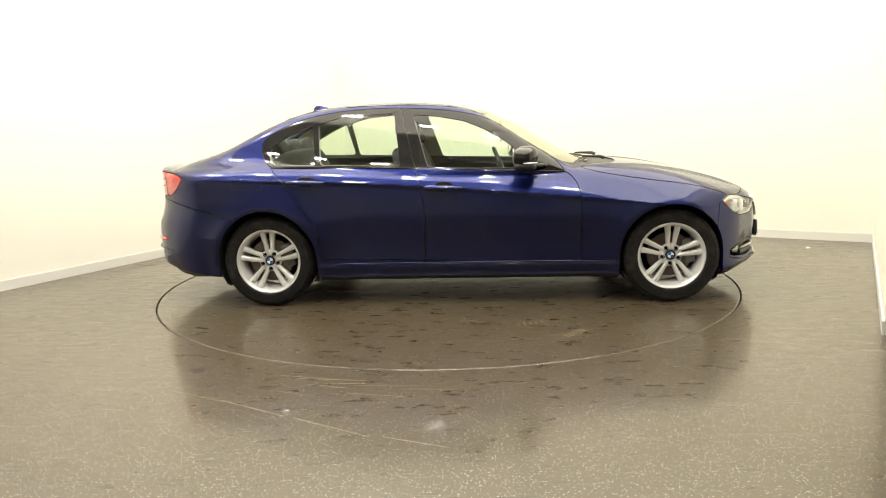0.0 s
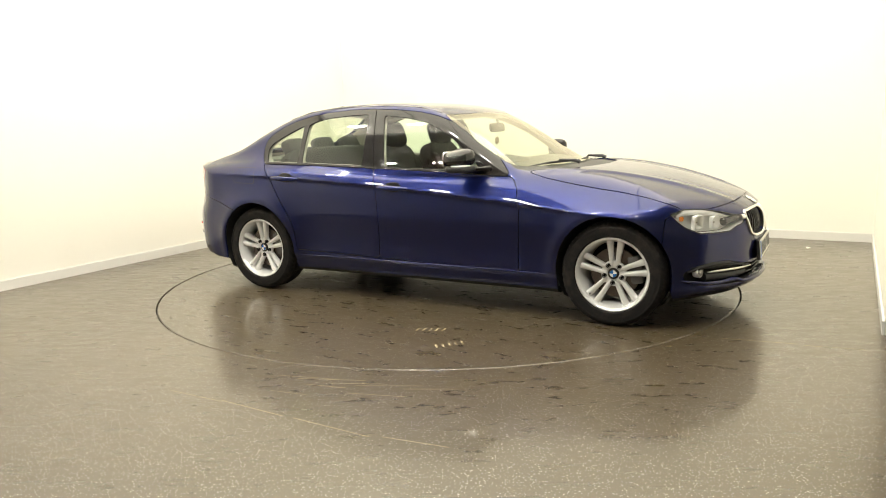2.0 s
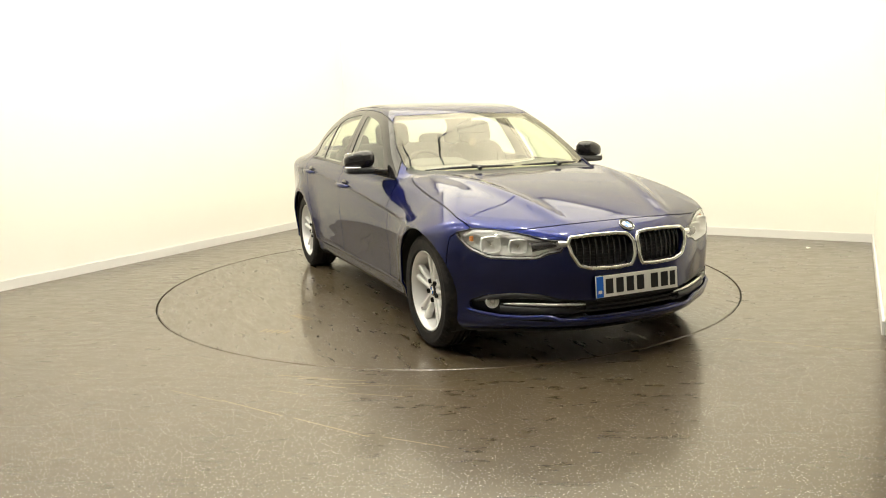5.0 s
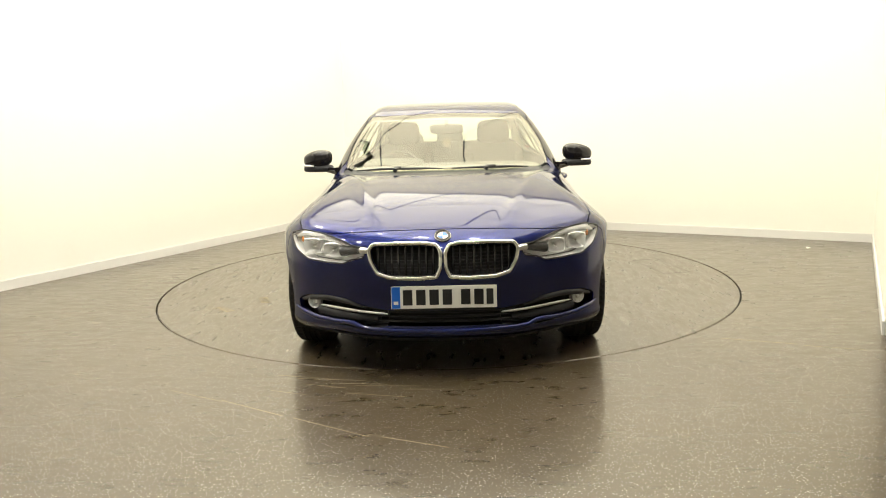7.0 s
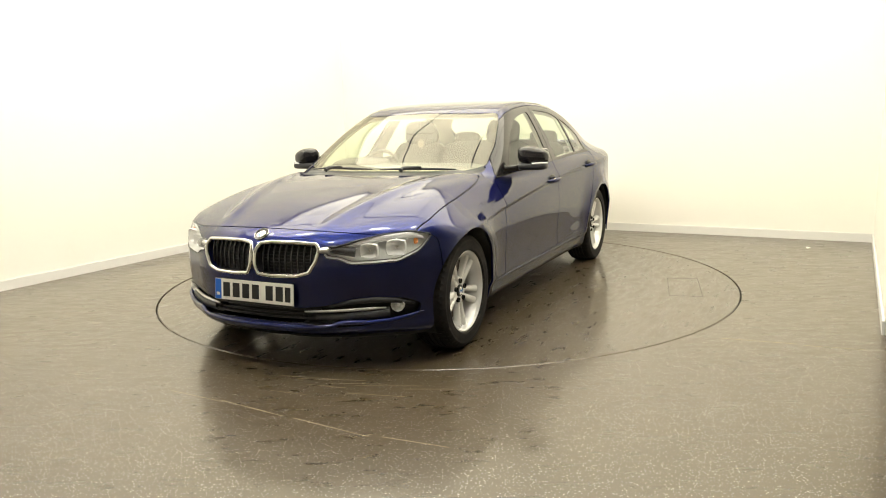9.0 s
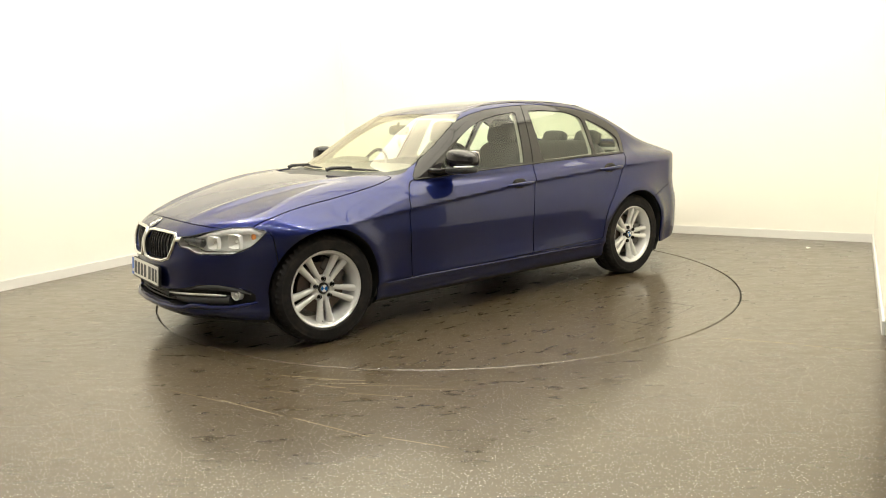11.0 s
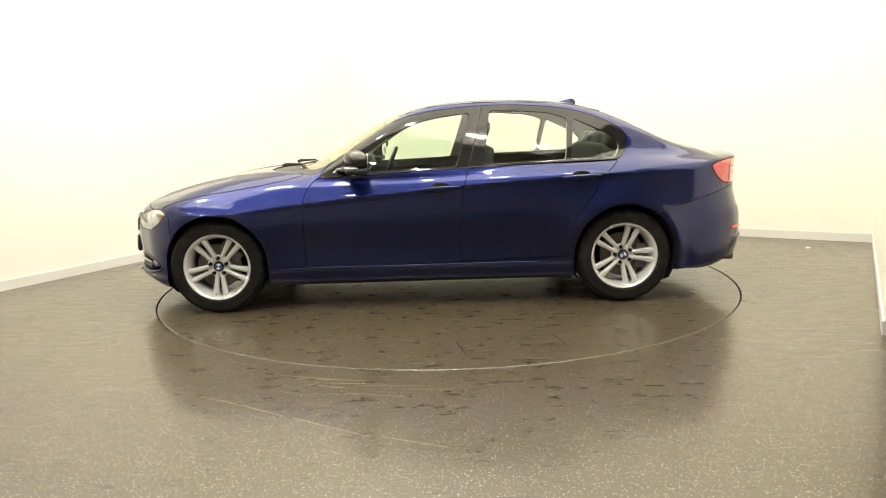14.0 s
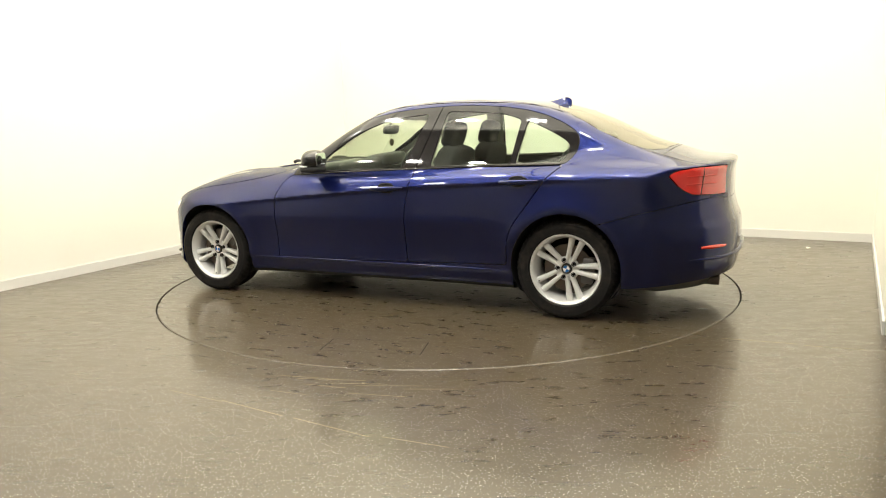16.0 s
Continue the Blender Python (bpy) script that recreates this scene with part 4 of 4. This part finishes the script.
        pts = [nose_at(y, z, -.030) for y, z in ((.33, .300), (.45, .296), (.58, .300), (.66, .305))]
        part("fog_panel", tube([Vector((v.x, side * v.y, v.z)) for v in pts], [.022, .030, .032, .03], n=10), PLASTIC, bumper, "", 60)


def build_headlights():
    for side in (1, -1):
        lamp = no_shadow(panel("headlight", P["headlight"], LENS, car, "clear headlight with two round reflectors", side, .004))
        panel("lamp_housing", P["headlight"], LAMP_BACK, lamp, "grey lamp housing", side, 0, (-.060, -.035, 0))
        rim = [Vector((v.x, side * v.y, v.z)) for v in (corner_at(w, z) for w, z in chaikin(dense(HEADLIGHT, .05), 1))]
        wall = bmesh.new()
        a = [wall.verts.new(v - Vector((.002, side * .002, 0))) for v in rim]
        b = [wall.verts.new(v - Vector((.062, side * .036, 0))) for v in rim]
        for i in range(len(rim)):
            j = (i + 1) % len(rim)
            wall.faces.new((a[i], a[j], b[j], b[i]))
        part("lamp_wall", wall, LAMP_BACK, lamp, "", 50)
        part("lamp_seal", tube([v - Vector((.001, side * .001, 0)) for v in rim], .0035, closed=True, n=6), PLASTIC, lamp, "", 60)
        for y, z, r in ((.590, .632, .044), (.705, .642, .050)):
            q = nose_at(y, z, -.016)
            turn = Matrix.Translation((q.x, side * (y - .012), z)) @ facing((1, side * .28, .02))
            bm = lathe([(.0001, -.040), (r * .45, -.034), (r * .8, -.015), (r, .004), (r + .002, .003), (r + .004, .0), (r + .004, -.02)], 40)
            for v in bm.verts:
                d = max(math.hypot(v.co.x, v.co.z), 1e-6)
                k = max(abs(v.co.x), abs(v.co.z)) / d
                v.co.x, v.co.z = v.co.x / k ** .6 * 1.02, v.co.z / k ** .6 * .80
            bmesh.ops.transform(bm, matrix=turn, verts=bm.verts)
            bowl = part("reflector", bm, REFLECTOR, lamp, "bright reflector bowl", 50)
            bm = pillow((.018, .030, .018), (0, -.022, 0), None, .8, None, 8)
            bmesh.ops.transform(bm, matrix=turn, verts=bm.verts)
            part("bulb", bm, CHROME, lamp, "", 60)
        # white bar along the top, thickened to paint in the lens's bright reflection
        pts = [corner_at(w, z) for w, z in ((1.55, .660), (1.42, .682), (1.28, .700), (1.16, .708), (1.05, .709), (.97, .690))]
        part("brow", tube([Vector((v.x - .018, side * (v.y - .012), v.z - .008)) for v in pts], [.004, .012, .018, .021, .019, .009], n=10), ROUNDEL_WHITE, lamp, "white light guide, thickened for the bright reflection on the lens", 60)
        pts = [nose_at(y, .645, -.014) for y in (.405, .45, .50, .535)]
        part("light_bar", tube([Vector((v.x, side * v.y, v.z)) for v in pts], [.004, .005, .005, .004], n=6), SATIN, lamp, "", 60)
        pts = [nose_at(y, z, -.030) for y, z in ((.41, .645), (.46, .638), (.52, .628))]
        part("lamp_finger", tube([Vector((v.x, side * v.y, v.z)) for v in pts], [.018, .022, .026], n=8), PLASTIC, lamp, "", 60)
        v = corner_at(1.03, .668)
        bm = pillow((.026, .012, .030), (v.x - .025, side * (v.y - .018), v.z), facing((.4, side, 0)), .6, None, 8)
        part("side_reflector", bm, AMBER, lamp, "amber side reflector", 60)


def corner_at(w, z):
    """The skin's point with x - y = w at height z, at the front corner."""
    s = np.array([[1.0 + (w - 1.0) / 2 + .0, 1.0 - 1.0 - (w - 1.0) / 2 + .0, z]])
    s = np.array([[w + .0, .0, z]]) if w < 1.25 else np.array([[1.25, 1.25 - w, z]])
    d = np.array([[1, 1, 0]]) / math.sqrt(2)
    return Vector(cast(s, d)[0])


# ---- sides and rear ----
def build_sides():
    for side in (1, -1):
        for which, x0, x1, z0, z1 in (("front", -.272, -.025, .830, .820), ("rear", -1.232, -.978, .884, .874)):
            door = DOORS[which, side]
            xm, zm = (x0 + x1) / 2, (z0 + z1) / 2
            q = flank_at(xm, zm, side)
            # black pad stands in for the shade in the body-coloured handle recess
            bm = pillow((.126, .011, .070), (xm + .004, q.y - side * .002, zm + .004), None, .8, None, 12)
            part("handle_cup_shade", bm, GLOSS_BLACK, door, "black pad painted as the shade of the handle recess", 60)
            pts, rad = [], []
            for k in range(11):
                f = k / 10
                x, z = x0 + (x1 - x0) * f, z0 + (z1 - z0) * f
                out = .006 + .032 * math.sin(math.pi * f) ** .5
                pts.append(flank_at(x, z, side, out))
                rad.append(.006 + .0145 * min(1, math.sin(math.pi * min(max(f, .02), .98)) ** .45))
            part("door_handle", tube(pts, rad, n=12, flat=.8), PAINT, door, "body-coloured door handle", 60)
        pts = [flank_at(x, .299, side, .003) for x in (-1.0, -.8, -.5, -.2, .1, .4, .7, 1.0)]
        part("sill_edge", tube(pts, [.002, .006, .006, .006, .006, .006, .006, .002], n=10), PAINT, car, "", 60)
        # mirror
        bm = pillow((.155, .205, .125), (.415, side * .925, 1.030), pose(0, 0, 0, 0, 0, side * 12), .72, None, 16)
        for v in bm.verts:
            far = (abs(v.co.y) - .925) / .10
            v.co.z = 1.030 + (v.co.z - 1.030) * (1 - .20 * max(far, 0)) - .010 * far
            v.co.x -= .020 * max(far, 0)
        mirror = part("wing_mirror", bm, GLOSS_BLACK, DOORS["front", side], "gloss black mirror housing", 60)
        bm = pillow((.150, .200, .050), (.412, side * .920, .962), pose(0, 0, 0, 0, 0, side * 8), .5, None, 12)
        part("mirror_foot", bm, PLASTIC, mirror, "matt black mirror base", 60)
        bm = tube([(.43, side * .86, .955), (.49, side * .80, .945), (.545, side * .755, .945)], [.030, .032, .040], n=10, flat=.6)
        part("mirror_arm", bm, GLOSS_BLACK, mirror, "", 60)
        pts = [Vector((.415 + .078 * math.cos(a), side * (.920 + .103 * math.sin(a)), .984)) for a in [radians(d) for d in (12, 35, 60, 85, 105)]]
        part("mirror_indicator", tube(pts, [.004, .0065, .0065, .006, .003], n=8), ROUNDEL_WHITE, mirror, "clear indicator strip", 60)
        bm = pillow((.008, .165, .095), (.3405, side * .925, 1.030), pose(0, 0, 0, 0, 0, side * 8), .4, None, 10)
        part("mirror_glass", bm, MIRROR, mirror, "mirror glass", 60)
        # belt seal and roof channel
        pts = [flank_at(x, z - .001, side, .001) for x, z in ((-1.36, .983), (-.88, .9735), (-.481, .9605), (.107, .939), (.534, .918), (.68, .909))]
        part("belt_seal", tube(pts, .0055, n=6), GLOSS_BLACK, DOORS["rear", side], "gloss black belt strip", 60)
        pts = [top_at(x, side * y, .0015) for x, y in ((.08, .545), (-.1, .535), (-.4, .530), (-.8, .528), (-1.1, .525), (-1.3, .53))]
        part("roof_strip", tube(pts, .004, n=6), GLOSS_BLACK, car, "black roof channel strip", 60)
        # tail lights
        tail = panel("tail_light", P["tail"], RED_LENS, car, "red L-shaped tail light", side, .02)
        for z in (.905, .858):
            pts = [Vector((v.x, side * v.y, v.z)) for v in (rear_at(y, z, -.001) for y in (.745, .70, .65, .60, .56))]
            part("tail_band", tube(pts, .0045, n=6), RED_GLOW, tail, "", 60)
        pts = [Vector((v.x, side * v.y, v.z)) for v in (rear_at(.655 + .012 * (.9 - z) / .1, z, .0005) for z in (.955, .92, .88, .84, .80, .785))]
        part("tail_joint", tube(pts, .003, n=6), GAP, tail)
        pts = [Vector((v.x, side * v.y, v.z)) for v in (rear_at(y, .470 + .02 * (y - .6), .002) for y in (.71, .66, .60, .54))]
        part("rear_reflector", tube(pts, [.008, .013, .013, .008], n=8), RED_LENS, rear_bumper, "red bumper reflector", 60)
        pts = [Vector((v.x, side * v.y, v.z)) for v in (rear_at(y, .40, .003) for y in (.76, .68, .56, .40, .2, 0))]
        part("bumper_line", tube(pts, [.003, .010, .014, .016, .016, .016], n=8), PAINT, rear_bumper, "", 60)
    bm = lathe([(.030, -.08), (.036, -.08), (.0375, 0), (.034, .004), (.031, 0), (.030, -.08)], 32)
    bmesh.ops.transform(bm, matrix=pose(-2.30, .50, .240) @ pose(0, 0, 0, 0, 0, 90), verts=bm.verts)
    part("exhaust_pipe", bm, STEEL, car, "dark chrome exhaust pipe", 50)
    # fuel flap on the right-hand side
    flap = Shell(*P["body"]).take(shape("xz", [(-1.640, .955), (-1.415, .955), (-1.408, .833), (-1.628, .837)], 3, .03), side_only)
    panel("fuel_flap_joint", flap, GAP, car, "", -1, 0, proud=.0012)
    flap = Shell(*P["body"]).take(shape("xz", [(-1.637, .952), (-1.418, .952), (-1.411, .836), (-1.625, .840)], 3, .03), side_only)
    panel("fuel_flap", flap, PAINT, car, "", -1, 0, proud=.0022)
    # aerial fin
    bm = bmesh.new()
    rings = []
    for k in range(9):
        f = k / 8
        x = -1.045 - .175 * f
        h = .052 * min(1, f * 1.35) ** 1.3 * (1 if f < .9 else .8)
        w = .030 * math.sin(math.pi * min(.12 + f * .75, .95)) + .004
        z = top_at(x, 0).z - .004
        rings.append([bm.verts.new((x - h * .25, s * w * a, z + h * b)) for s, a, b in ((1, 1, 0), (1, .62, .4), (1, .3, .8), (1, .16, 1), (-1, .16, 1), (-1, .3, .8), (-1, .62, .4), (-1, 1, 0))])
    for a, b in zip(rings, rings[1:]):
        for j in range(7):
            bm.faces.new((a[j], a[j + 1], b[j + 1], b[j]))
    bm.faces.new(rings[-1])
    part("aerial_fin", bm, PAINT, car, "body-coloured shark-fin aerial", 40)
    # wipers
    for pts, arm in ((((.775, -.60), (.83, -.40), (.885, -.20), (.915, -.02)), (1.02, -.32)), (((.915, .04), (.89, .22), (.84, .42), (.80, .54)), (1.03, .26))):
        blade = [top_at(x, y, .012) for x, y in pts]
        wiper = part("wiper", tube(blade, [.004, .008, .008, .004], n=6), PLASTIC, car, "black windscreen wiper", 60)
        root = top_at(arm[0], arm[1], .020)
        mid = (blade[1] + blade[2]) / 2
        part("wiper_arm", tube([root, root + Vector((-.03, 0, .012)), mid + Vector((.01, 0, .014)), mid], [.014, .012, .007, .005], n=8), PLASTIC, wiper, "", 60)


def rear_at(y, z, out=0.0):
    p = meet((-1.2, y, z), (-1, 0, 0))
    return p + normal_at(p) * out


build_front()
build_headlights()
build_sides()


# ---- what moves: the turntable, and the car on it ----
ANGLES = [(0, -3.94), (0.5, -9.50), (1, -16.17), (1.5, -22.36), (2, -28.72), (2.5, -34.64), (3, -41.17), (3.5, -47.20), (4, -53.82), (4.2, -56.35), (4.7, -62.51), (5.2, -68.67), (5.7, -74.83), (6.3, -82.22), (6.5, -84.76), (7, -91.26), (7.5, -97.29), (8, -103.76), (8.5, -109.81), (9, -116.16), (9.2, -118.62), (9.7, -125.10), (10.2, -131.58), (10.7, -138.07), (11.3, -145.84), (11.5, -148.22), (12, -154.42), (12.5, -159.93), (13, -166.46), (13.5, -172.67), (14, -178.99), (14.5, -184.88), (15, -191.34), (15.5, -197.13), (16, -203.59)]


def motions():
    walk(turntable, [(t, pose(0, 0, 0, 0, 0, a)) for t, a in ANGLES])
    walk(car, [(t, pose(0, 0, 0, 0, 0, a) @ pose(.1935, .032, 0)) for t, a in ANGLES])


motions()
